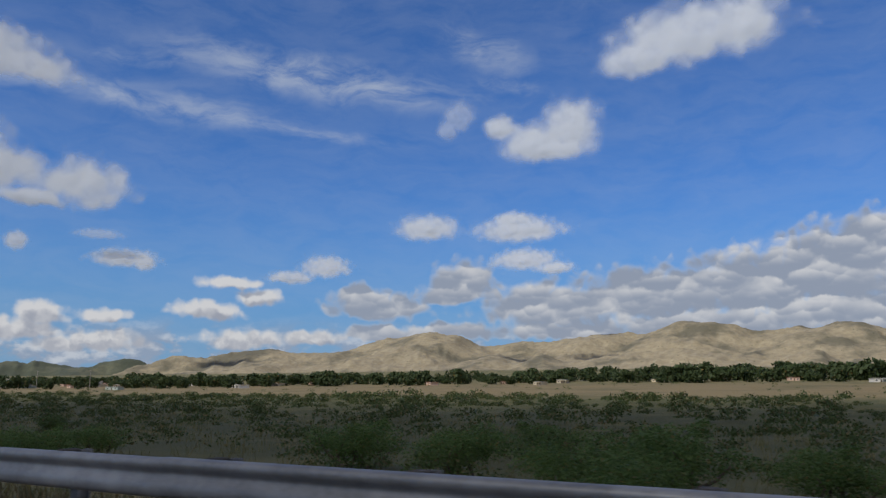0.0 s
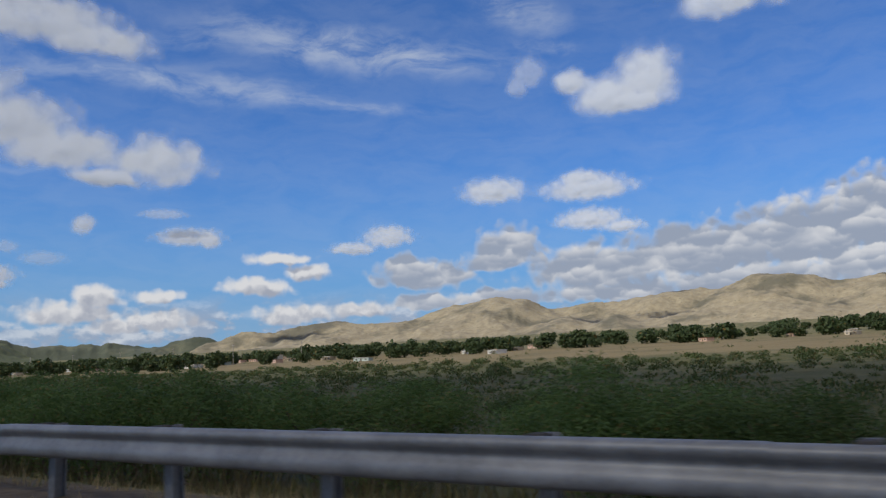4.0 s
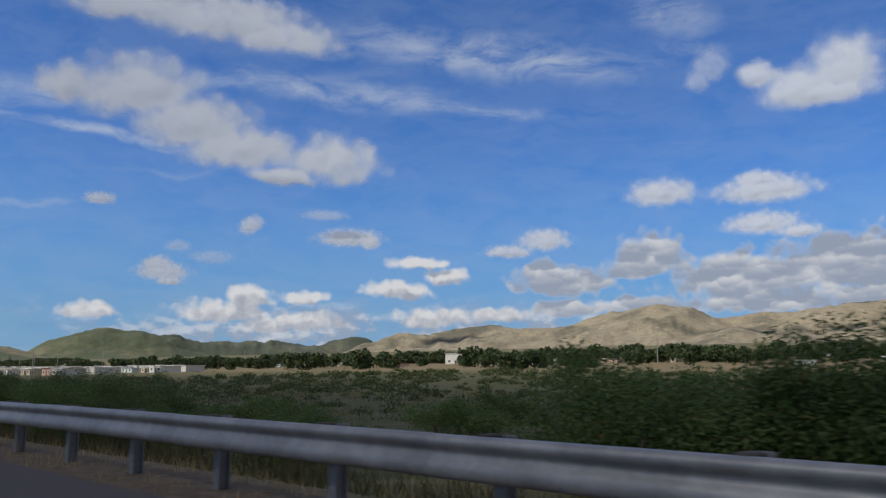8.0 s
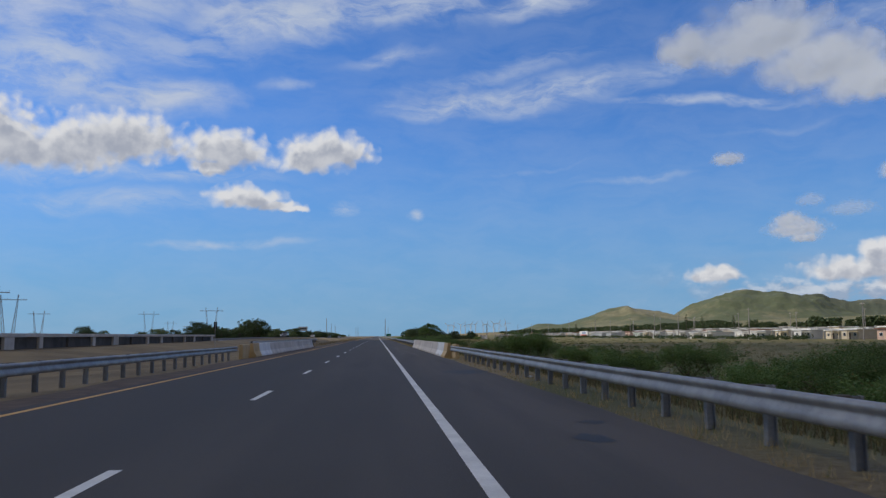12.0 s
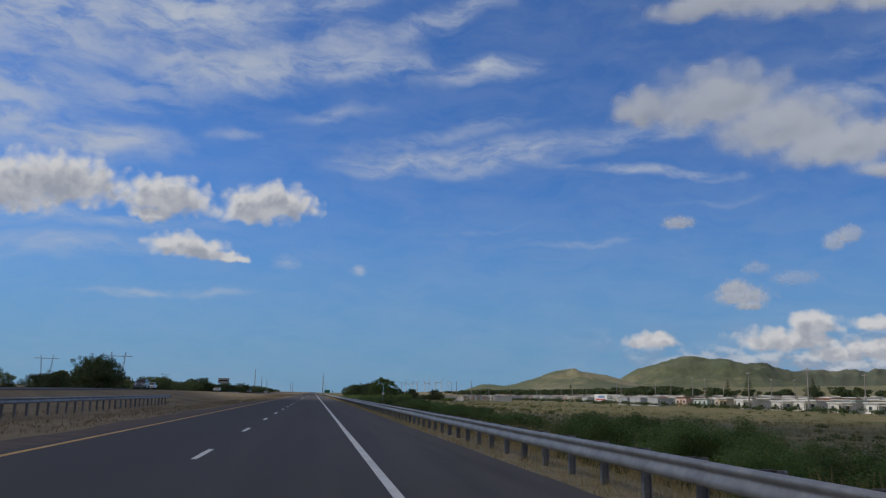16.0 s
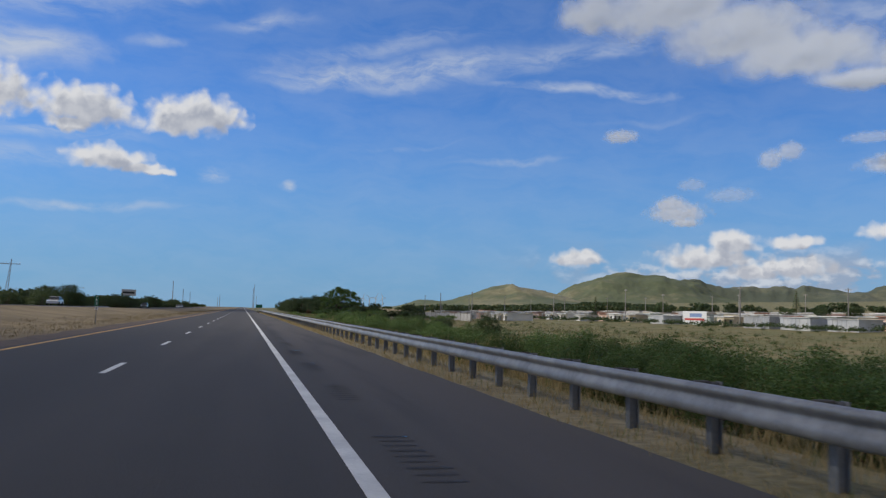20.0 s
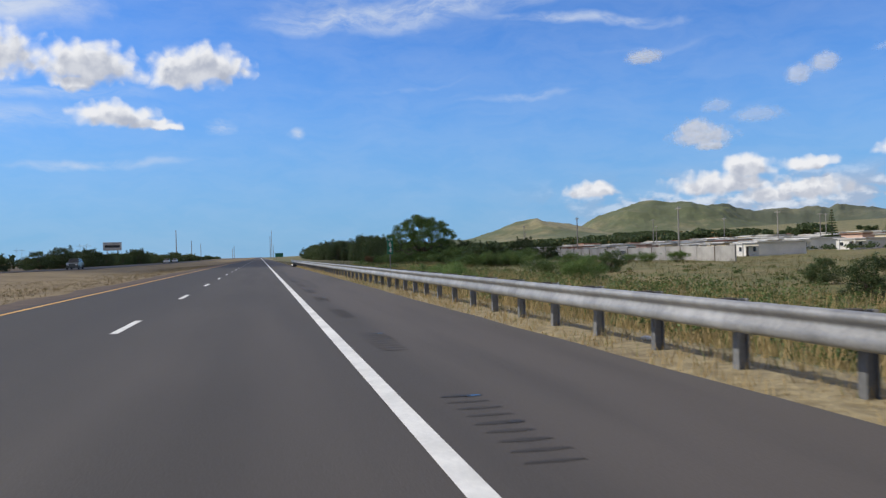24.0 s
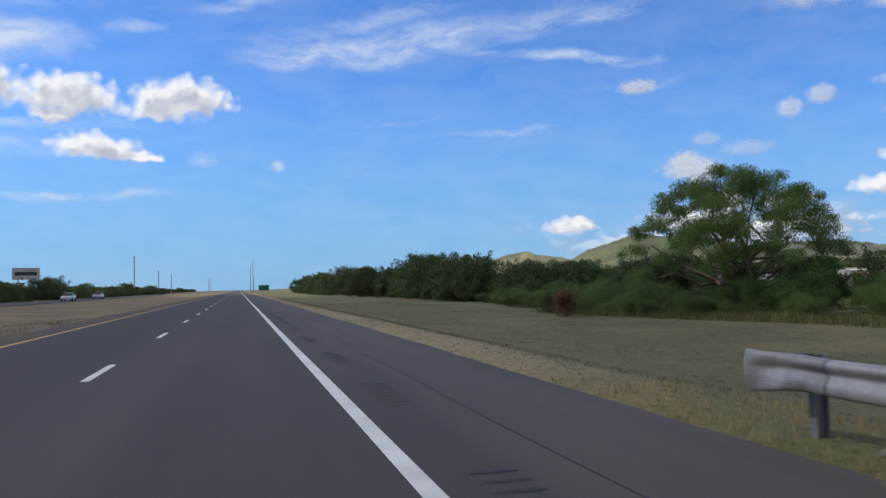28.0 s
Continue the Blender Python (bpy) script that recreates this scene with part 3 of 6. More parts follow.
def hill_range(name, label, mat, peaks, turns, near, far, seed, rough, sharp=2.0, fold=26.0):
    """A stretch of hills as one surface; peaks: (degrees right of the road, metres off, height, half width across, half depth)."""
    az, r = np.radians(np.arange(*turns)), np.arange(near, far, 24.0)
    ga, gr = np.meshgrid(az, r)
    x, y = gr * np.sin(ga), 300 + gr * np.cos(ga)
    total = 0.0
    wx, wy = (fbm(x / 420, y / 420, seed + 9) - 0.5) * 220, (fbm(x / 420, y / 420, seed + 5) - 0.5) * 220
    for a, d, h, w, dep in peaks:
        a = math.radians(a)
        px, py = d * math.sin(a), 300 + d * math.cos(a)
        dx, dy = x + wx * 0.6 - px, y + wy * 0.6 - py
        u, v = dx * math.cos(a) - dy * math.sin(a), dx * math.sin(a) + dy * math.cos(a)
        q = np.sqrt((u / w) ** 2 + (v / dep) ** 2)
        total = total + (h * np.exp(-1.15 * q ** sharp)) ** 3
    z = total ** (1 / 3)
    gully = fbm((x + wx) / 300, (y + wy) / 300, seed, 5, True)
    z = z * (1 + rough * (gully - 0.66) * np.clip(1.35 - z / 330, 0.25, 1)) + (fbm(x / 70, y / 70, seed + 2, 4) - 0.5) * 0.06 * z
    folds = fbm((4400 * ga + wx * 0.5) / 150, (gr + wy * 0.5) / 430, seed + 31, 4, True) - 0.6   # spurs run down the slope
    z = z + folds * fold * np.clip(z / 110, 0, 1) * np.clip(1.25 - z / 260, 0.2, 1)
    z = ground_z(x, y) - 4 + z
    n, k = len(az), len(r)
    i = (np.arange(k - 1)[:, None] * n + np.arange(n - 1)[None]).ravel()
    me = np_mesh(name, np.stack([x, y, z], -1).reshape(-1, 3), np.stack([i, i + n, i + n + 1, i + 1], -1), mat, True)
    tagged(new(name, me), label, "hills", kind="structure")


hill_range("hills_green", "rounded grassy hills with green and tan slopes", HILL_GREEN,
           [(16.3, 3640, 78, 251, 330), (22.2, 4450, 131, 196, 380), (23.7, 4600, 165, 184, 460), (25.5, 4600, 160, 305, 460), (27.7, 4650, 124, 177, 420), (10.8, 3700, 30, 104, 260), (19.8, 4300, 32, 177, 300), (30.4, 4500, 40, 268, 300), (32.9, 4500, 30, 371, 300)],
           (6.0, 40.0, 0.1), 3000, 4800, 21, 0.45, 2.0, 40.0)
hill_range("hills_far", "row of scrub-covered hills behind the others, coloured dark for cloud shade and haze", HILL_SHADED,
           [(28.0, 4620, 141, 312, 200), (29.9, 4640, 99, 135, 200), (31.9, 4660, 126, 234, 200), (34.4, 4660, 106, 210, 200), (36.7, 4660, 82, 178, 400), (39.2, 4660, 140, 202, 200), (42.2, 4660, 127, 199, 300)],
           (25.0, 46.0, 0.1), 4250, 4800, 57, 0.4, 2.0, 60.0)
hill_range("hills_dry", "long range of sunlit tan grass hills with darker folds and painted cloud shade", HILL_DRY,
           [(42.5, 4560, 135, 390, 200), (45.1, 4560, 130, 523, 200), (49.0, 4560, 200, 360, 600), (52.9, 4560, 160, 523, 600), (55.8, 4560, 113, 436, 200), (57.3, 4560, 202, 322, 650), (60.0, 4560, 280, 506, 750), (62.5, 4560, 230, 248, 600), (66.6, 4560, 240, 287, 600), (69.7, 4560, 230, 414, 600),
            (71.6, 4560, 197, 282, 650), (73.7, 4600, 255, 378, 700), (77.8, 4600, 336, 378, 700), (80.4, 4560, 280, 298, 600), (83.3, 4560, 225, 336, 600), (84.9, 4560, 209, 331, 600), (88.0, 4560, 310, 446, 600), (92.8, 4560, 345, 260, 600), (95.8, 4560, 343, 328, 600),
            (49.1, 4000, 90, 155, 360), (55.8, 3950, 100, 164, 330), (65.2, 3900, 120, 197, 380), (69.4, 3850, 130, 202, 380), (75.2, 3850, 140, 293, 380), (79.8, 3800, 140, 422, 380), (86.3, 3800, 150, 186, 380), (44.9, 3950, 55, 406, 340), (38.1, 4000, 35, 325, 300)],
           (34.0, 100.0, 0.1), 3000, 4690, 40, 0.42, 1.6, 42.0)

# ------------------------------------------------------------------ road
ry = np.arange(-130.0, 1200.0, 0.7)
wob_r = ROAD_R + (fbm(ry / 3.0, ry * 0, 11, 4) - 0.5) * 0.16
wob_l = ROAD_L + (fbm(ry / 3.0, ry * 0, 17, 4) - 0.5) * 0.2


def slab(name, left, right, ys, mat, top=0.0, thick=0.12):
    n = len(ys)
    left, right, top = np.broadcast_to(left, n), np.broadcast_to(right, n), np.broadcast_to(np.asarray(top, float), n)
    rows = [np.stack([left - 0.05, ys, top - thick], -1), np.stack([left, ys, top], -1), np.stack([right, ys, top], -1), np.stack([right + 0.05, ys, top - thick], -1)]
    v = np.stack(rows, 1).reshape(-1, 3)
    i = np.arange(n - 1) * 4
    return np_mesh(name, v, np.concatenate([np.stack([i + k, i + k + 1, i + k + 5, i + k + 4], -1) for k in range(3)]), mat)


road = tagged(new("road", slab("road", wob_l, wob_r, ry, ASPHALT)), "two-lane dark asphalt carriageway with a paved shoulder", "road", kind="structure")
part("road_ahead", slab("road_ahead", ROAD_L, ROAD_R, np.arange(1199.3, 4200, 100.0), ASPHALT), ASPHALT, road)
DIRT = mottled("dark_dirt", (0.045, 0.028, 0.018), (0.105, 0.07, 0.046), 1.2, 0.95, fine=16, relief=0.01)
strip = np.arange(-100.0, 1300.0, 1.5)
tagged(new("dirt_shoulder", slab("dirt_shoulder", -7.9 + (fbm(strip / 4, strip * 0, 23, 4) - 0.5) * 0.9, ROAD_L - 0.02, strip, DIRT, -0.02, 0.2)), "dark bare dirt along the median edge", "dirt", kind="structure")
road_far = tagged(new("road_opposite", slab("road_opposite", FAR_L, FAR_R, np.arange(-130, 4000, 20.0), ASPHALT, far_z(np.arange(-130, 4000, 20.0)))), "opposite asphalt carriageway beyond the median", "road", kind="structure")


def stripe(x, width, y0, y1, step=4.0):
    n = np.arange(y0, y1 + 0.1, step)
    w = width / 2 + (fbm(n / 2.0, n * 0, 5, 2) - 0.5) * 0.012
    v = np.stack([np.stack([x - w, n, np.full(len(n), 0.004)], -1), np.stack([x + w, n, np.full(len(n), 0.004)], -1)], 1).reshape(-1, 3)
    i = np.arange(len(n) - 1) * 2
    return v, np.stack([i, i + 1, i + 3, i + 2], -1)


part("edge_line", np_mesh("edge_line", *stripe(LINE_R, 0.17, -120, 3000), PAINT_W), PAINT_W, road, "white edge line")
part("median_line", np_mesh("median_line", *stripe(LINE_L, 0.15, -120, 3000), PAINT_Y), PAINT_Y, road, "faded yellow edge line")
dash = np_mesh("lane_dash", *stripe(0, 0.13, 0, 3.05, 0.61), PAINT_W)
for k in range(-6, 60):
    ob = part("lane_dash", dash, PAINT_W, road)
    ob.location = (LINE_DASH, 12.19 * (k + 0.665), 0)
far_dash = Shape()
for k in range(60, 150):
    y = 12.19 * (k + 0.665)
    far_dash.quad((LINE_DASH - 0.07, y, 0.005), (LINE_DASH + 0.07, y, 0.005), (LINE_DASH + 0.07, y + 3.05, 0.005), (LINE_DASH - 0.07, y + 3.05, 0.005))
tagged(part("distant_dashes", far_dash, PAINT_W, road), kind="stuff")

# ------------------------------------------------------------------ guardrails
W_BEAM = [(0.02, 0.408), (-0.01, 0.412), (-0.034, 0.421), (-0.052, 0.437), (-0.062, 0.46), (-0.065, 0.487), (-0.062, 0.512), (-0.052, 0.535), (-0.037, 0.556), (-0.024, 0.574), (-0.016, 0.592), (-0.018, 0.607), (-0.03, 0.622), (-0.047, 0.638), (-0.06, 0.655), (-0.066, 0.675), (-0.062, 0.697), (-0.048, 0.713), (-0.02, 0.723), (0.02, 0.727)]


def w_beam(length):
    s = Shape()
    s.sweep([(x, z) for x, z in W_BEAM], 0, length)
    s.sweep([(x + 0.012, z) for x, z in reversed(W_BEAM)], 0, length)
    return s.mesh("beam", GALV, True)


BEAM = w_beam(3.85)
POST = Shape().box(0.20, -0.055, -0.6, 0.213, 0.055, 0.70).box(0.213, -0.006, -0.6, 0.317, 0.006, 0.699).box(0.317, -0.055, -0.6, 0.33, 0.055, 0.70).mesh("post", POSTMAT)   # an I section
SPACER = Shape().box(0.025, -0.055, 0.40, 0.195, 0.055, 0.712, 0.012).mesh("spacer", BLOCK)


def guardrail(x, y0, y1, label, side=1, first=0.6):
    """A W-beam rail on posts; side 1 faces the road on its -x side, -1 the other way."""
    rail = thing("guardrail", label, "guardrail", "roadside guardrails", pose(x, 0, 0))
    n = int((y1 - y0) / 3.81)
    for k in range(n):
        b = part("beam", BEAM, GALV, rail)
        b.location, b.scale = (0, y0 + 3.81 * k - (0.1 if y1 > 860 and side > 0 else 0), -0.025 + 0.004 * math.sin(k * 1.7)), (side, 1, 1)
    for k in range(2 * n):
        y = y0 + 1.905 * k + first
        if abs(x - RAIL_X) < 0.1 and (415.5 < y < 470 or y > 864.6):
            continue
        p = part("post", POST, POSTMAT, rail)
        p.location, p.scale, p.rotation_euler = (0, y, 0), (side, 1, 1), (radians(rng.normal(0, 0.7)), radians(rng.normal(0, 0.7)), 0)
        q = part("spacer", SPACER, BLOCK, rail)
        q.location, q.scale = (0, y, 0), (side, 1, 1)
    return rail


rail_a = guardrail(RAIL_X, -74.6, 420.8, "long galvanised steel guardrail along the road's grassy verge", first=1.455)
rail_b = guardrail(RAIL_X, 469.5, 866.0, "galvanised steel guardrail between the road and tall dry grass")
# the rail's last post, its flared fishtail end and the anchor rod
for name, mesh, mat in (("post", POST, POSTMAT), ("spacer", SPACER, BLOCK)):
    ob = part(name, mesh, mat, rail_b)
    ob.location = (0, 866.2, 0)
tip = Shape()
for inner in (0.0, 0.01):
    n0, k = len(tip.v), len(W_BEAM)
    for j in range(9):
        f = j / 8
        for x, z in W_BEAM:
            dent = 0.025 * math.sin(9 * f + 14 * z) * f
            tip.v.append((x * (1 - 0.85 * f * f) + dent - 0.10 * f * f + inner, 1.05 * f, 0.54 + (z - 0.568) * (1 + 0.28 * f * f) + 0.012 * math.sin(5 * f)))
    tip.f += [(n0 + j * k + i, n0 + j * k + i + 1, n0 + (j + 1) * k + i + 1, n0 + (j + 1) * k + i) for j in range(8) for i in range(k - 1)]
ob = part("end_piece", tip, GALV, rail_b, "flared dented steel end piece")
ob.location = (0, 865.7, 0)
part("anchor_rod", Shape().tube([(0.14, 864.55, 0.42), (0.14, 865.4, -0.08)], [0.016, 0.016], 6), STEEL, rail_b)
guardrail(-8.6, 318.0, 421.0, "weathered guardrail on the median before the bridge", -1)
guardrail(-15.4, 474.0, 588.0, "short guardrail standing in the median grass", -1)
guardrail(-25.6, 506.0, 790.0, "guardrail along the opposite carriageway", -1)

# ------------------------------------------------------------------ bridge parapets


def parapet(x, y0, y1, side, label):
    """A safety-shaped wall: a low recessed end behind the rail, an ochre and a whitewashed stretch, then plain concrete."""
    wall = thing("bridge_parapet", label, "concrete barrier", "bridge parapets", pose(x, 0, 0))
    prof = [(px * side, pz) for px, pz in [(0.40, -0.1), (-0.05, -0.1), (-0.05, 0.07), (0.10, 0.33), (0.17, 0.83), (0.19, 0.86), (0.33, 0.86), (0.36, 0.83)]]
    low = [(px * side, pz) for px, pz in [(0.41, -0.1), (0.41, 0.78), (0.44, 0.81), (0.6, 0.81), (0.63, 0.78), (0.64, -0.1)]]
    part("end_block", Shape().solid(low, y0, y0 + 2.596), OCHRE, wall, "ochre-painted concrete end block")
    for a, b, mat, note in ((y0 + 2.6, y0 + 5.396, OCHRE, "ochre-painted stretch"), (y0 + 5.4, y0 + 11.196, WHITEWASH, "whitewashed stretch"), (y0 + 11.2, (y0 + y1) / 2 + 6, CONCRETE, ""), ((y0 + y1) / 2 + 6.004, y1, CONCRETE, "")):
        part("panel", Shape().solid(prof, a, b), mat, wall, note)
    return wall


parapet(4.25, 418.2, 469.6, 1, "concrete bridge parapet with ochre and whitewashed end")
parapet(-7.85, 421.0, 473.0, -1, "pale concrete bridge parapet on the median side")

# ------------------------------------------------------------------ kilometre signs


def flat_text(body, size, mat, z):
    c = bpy.data.curves.new("text", "FONT")
    c.body, c.size, c.align_x, c.align_y, c.extrude = body, size, "CENTER", "CENTER", 0.0015
    tmp = bpy.data.objects.new("text", c)
    me = bpy.data.meshes.new_from_object(tmp)
    bpy.data.objects.remove(tmp)
    me.transform(Matrix.Translation((0, -0.012, z)) @ Matrix.Rotation(radians(90), 4, "X") @ Matrix.Diagonal((0.85, 1, 1, 1)))
    me.materials.clear()
    me.materials.append(mat)
    return me


def km_sign(x, y, digits, small, low, tilt=0.0):
    """A kilometre marker whose plate's lower edge stands at the height low."""
    base = float(ground_z(x, y))
    s = thing("kilometre_sign", f"green kilometre marker reading KM {digits} on a grey steel post", "road sign", "kilometre signs", pose(x, y, base, 0, tilt))
    k = low - base
    part("post", Shape().box(-0.024, 0.012, -0.4, 0.024, 0.06, k + 0.75, 0.004), POSTMAT, s)
    part("plate", Shape().box(-0.14, -0.008, k, 0.14, 0.010, k + 0.80, 0.004), GREEN_SIGN, s, "green sign plate")
    part("lettering", flat_text("KM", 0.15, SIGN_WHITE, k + 0.69), SIGN_WHITE, s)
    for d, z in zip(digits, (0.46, 0.17)):
        part("digit", flat_text(d, 0.33, SIGN_WHITE, k + z), SIGN_WHITE, s)
    if small:
        part("small_plate", Shape().box(-0.11, -0.008, k - 0.27, 0.11, 0.010, k - 0.02, 0.004), SIGN_WHITE, s, "small white plate")
        part("digit", flat_text(small, 0.24, DARK, k - 0.145), DARK, s)
    return s


km_sign(6.6, 169.8, "63", "4", 1.50)
km_sign(6.45, 372.4, "63", "6", 1.64)
km_sign(6.45, 572.7, "63", "8", 1.58)
km_sign(5.98, 775.85, "64", "", 1.25)

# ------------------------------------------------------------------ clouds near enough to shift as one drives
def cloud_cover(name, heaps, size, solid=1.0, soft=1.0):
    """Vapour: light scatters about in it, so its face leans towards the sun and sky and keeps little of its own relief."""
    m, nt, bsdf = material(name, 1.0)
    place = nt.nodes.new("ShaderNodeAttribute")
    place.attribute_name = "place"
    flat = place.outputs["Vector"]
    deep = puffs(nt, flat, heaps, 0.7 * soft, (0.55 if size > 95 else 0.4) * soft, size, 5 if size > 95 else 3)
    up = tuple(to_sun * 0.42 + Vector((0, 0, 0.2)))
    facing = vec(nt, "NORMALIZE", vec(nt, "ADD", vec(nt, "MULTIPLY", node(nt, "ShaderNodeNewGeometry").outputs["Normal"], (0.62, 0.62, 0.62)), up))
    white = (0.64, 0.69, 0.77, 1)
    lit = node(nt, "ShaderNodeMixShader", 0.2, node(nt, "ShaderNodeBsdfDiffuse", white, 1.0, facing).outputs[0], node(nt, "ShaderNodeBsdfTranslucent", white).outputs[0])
    clear = node(nt, "ShaderNodeBsdfTransparent")
    dense = calc(nt, "POWER", grade(nt, deep, 0.95 + 0.36 * soft, 0.9 - 0.56 * soft), 1.25)
    dense = calc(nt, "MULTIPLY", dense, grade(nt, grain(nt, flat, 0.8 / size, 3, 0.5), 0.25, 0.5, 0.75, 1.0))
    out = node(nt, "ShaderNodeMixShader", calc(nt, "MULTIPLY", dense, solid), clear.outputs[0], lit.outputs[0])
    nt.links.new(out.outputs[0], nt.nodes["Material Output"].inputs[0])
    return m


def cloud(centre, heaps, label, seed, solid=1.0, overhead=False):
    """A bank of cloud: a domed lumpy sheet of vapour over heaps (across, up, half width, half height in metres), with soft ragged edges."""
    cx, cy, cz = centre
    size = float(np.mean([rz for x, z, rx, rz in heaps])) * 1.2
    x0, x1 = min(x - 1.7 * rx for x, z, rx, rz in heaps), max(x + 1.7 * rx for x, z, rx, rz in heaps)
    z0, z1 = min(z - 1.5 * rz for x, z, rx, rz in heaps), max(z + 1.9 * rz for x, z, rx, rz in heaps)
    step = max(size / 9, (x1 - x0) / 110)
    gx, gz = np.meshgrid(np.arange(x0, x1, step), np.arange(z0, z1, step))
    d = np.full(gx.shape, 9.0)
    for x, z, rx, rz in heaps:
        v = (gz - z + 0.15 * rz) / (1.1 * rz)
        d = np.minimum(d, np.hypot((gx - x) / rx, np.where(v < 0, -1.45 * v, v)))
    billow = 1 - fbm(gx / size * 1.2 + 40, gz / size * 1.2 + 40, seed, 3, True)
    thick = size * 0.3 * np.clip(1.7 - d, 0, None) * (0.75 + 0.5 * billow)
    n, k = gx.shape[1], gx.shape[0]
    if overhead:
        where = np.stack([cx + gx, cy + gz, cz - thick], -1)
    else:   # the body slants back from right to left and from foot to head, as the light strikes it
        eye, mid = np.array((0.0, 300.0, 1.3)), np.array((cx, cy, cz))
        away = math.hypot(cx, cy - 300)
        across = np.array(((cy - 300) / away, -cx / away, 0.0))
        bend = math.tan(0.5 * (math.pi - math.atan2(cx, cy - 300) - radians(SUN_TURN)))
        flatly = mid + gx[..., None] * across + gz[..., None] * np.array((0, 0, 1.0))
        where = eye + (flatly - eye) * (1 + (0.4 * gz - bend * gx - thick) / away)[..., None]
    i = (np.arange(k - 1)[:, None] * n + np.arange(n - 1)[None])
    i = i[(d[:-1, :-1] < 1.7)].ravel()
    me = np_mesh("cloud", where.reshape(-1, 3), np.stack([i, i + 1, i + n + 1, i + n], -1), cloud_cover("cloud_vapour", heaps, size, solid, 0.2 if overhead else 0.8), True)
    spot = me.attributes.new("place", "FLOAT_VECTOR", "POINT")
    spot.data.foreach_set("vector", np.stack([gx, gz, np.zeros_like(gx)], -1).ravel())
    ob = new("cloud", me)
    return tagged(ob, label, "cloud", "drifting clouds", "structure")


CUMULUS = "white cumulus cloud drifting in the blue sky"
cloud((2459, 1145, 900), [(95, 6, 117, 106), (-28, -42, 125, 72), (-146, 9, 64, 49), (32, -69, 170, 49)], CUMULUS, 1)
cloud((2327, 1400, 934), [(9, 11, 60, 64), (-28, -32, 42, 42)], CUMULUS, 2, 0.45)
cloud((1291, 2514, 785), [(-228, 80, 204, 113), (-428, 73, 95, 73), (-60, -16, 204, 102), (93, -84, 200, 80), (374, -101, 178, 87), (214, -168, 127, 33)], CUMULUS, 3)
cloud((918, 1906, 797), [(34, 18, 221, 69), (175, -15, 145, 50), (-150, 19, 166, 42)], CUMULUS, 4)
cloud((3106, 2014, 762), [(0, 0, 160, 67)], CUMULUS, 5)
cloud((3296, 1652, 762), [(0, -10, 224, 65), (-23, 35, 112, 40)], CUMULUS, 6)
cloud((3968, 1909, 728), [(-48, 10, 196, 65), (120, -38, 119, 39)], CUMULUS, 7)
cloud((3573, 3120, 720), [(96, 16, 152, 73), (-101, -48, 146, 41)], CUMULUS, 8)
cloud((2628, 3490, 668), [(-2, 8, 174, 52), (99, -4, 70, 52)], CUMULUS, 9)
cloud((2519, 3549, 784), [(0, 0, 122, 29)], CUMULUS, 10, 0.5)
cloud((2025, 3419, 665), [(0, 0, 50, 42)], CUMULUS, 11, 0.7)
cloud((1437, 3669, 724), [(0, 0, 70, 32)], CUMULUS, 12, 0.85)
cloud((2215, 4626, 572), [(0, -5, 158, 60), (-27, 35, 95, 51), (41, -57, 79, 29)], CUMULUS, 13)
cloud((2586, 4355, 833), [(0, 0, 60, 57)], CUMULUS, 14, 0.7)
cloud((2378, 4516, 682), [(-119, 32, 76, 41), (73, -27, 127, 44)], CUMULUS, 15, 0.4)
cloud((2127, 557, 964), [(15, 9, 243, 100), (-134, -35, 129, 65), (157, 12, 97, 81)], CUMULUS, 16)

# the cloud overhead, in whose shade the first part of the drive lies
cloud((-880, 614, 750), [(0, 60, 330, 330), (0, -180, 330, 270), (0, -340, 340, 280), (-150, 0, 350, 380)], "large grey cloud standing between sun and road", 17, 0.84, True)

cloud((-792, 1214, 750), [(0, 0, 230, 150), (-150, 30, 250, 180)], "grey cloud shading the end of the drive", 18, 0.62, True)

# ------------------------------------------------------------------ foliage


def leaves(lobes, count, size, gen, shell=0.55, slim=2.2, droop=0.0):
    """Leaf blades in rounded lobes (x, y, z, half width, half height): corners and faces."""
    lobes = np.asarray(lobes, float)
    vol = lobes[:, 3] ** 2 * lobes[:, 4]
    vol = vol ** 0.72
    pick = gen.choice(len(lobes), count, p=vol / vol.sum())
    d = gen.normal(size=(count, 3))
    d /= np.linalg.norm(d, axis=1)[:, None]
    r = shell + (1.08 - shell) * gen.random(count) ** 0.7
    c = lobes[pick, :3] + d * r[:, None] * lobes[pick][:, [3, 3, 4]]
    n = d + gen.normal(size=(count, 3)) * 0.8 + (0, 0, 0.4)
    n /= np.linalg.norm(n, axis=1)[:, None]
    t = np.cross(n, gen.normal(size=(count, 3)))
    t[:, 2] -= droop
    t /= np.linalg.norm(t, axis=1)[:, None]
    b = np.cross(n, t)
    s = size * (0.6 + 0.8 * gen.random(count))[:, None]
    v = np.stack([c - t * s, c + b * s / slim, c + t * s, c - b * s / slim], 1).reshape(-1, 3)
    return v, np.arange(4 * count).reshape(-1, 4)


def limb_path(start, end, gen, n=5, wild=0.12):
    start, end = np.array(start, float), np.array(end, float)
    pts = [start + (end - start) * k / n for k in range(n + 1)]
    reach = np.linalg.norm(end - start)
    return [tuple(p + gen.normal(size=3) * reach * wild * (0 < k < n)) for k, p in enumerate(pts)]


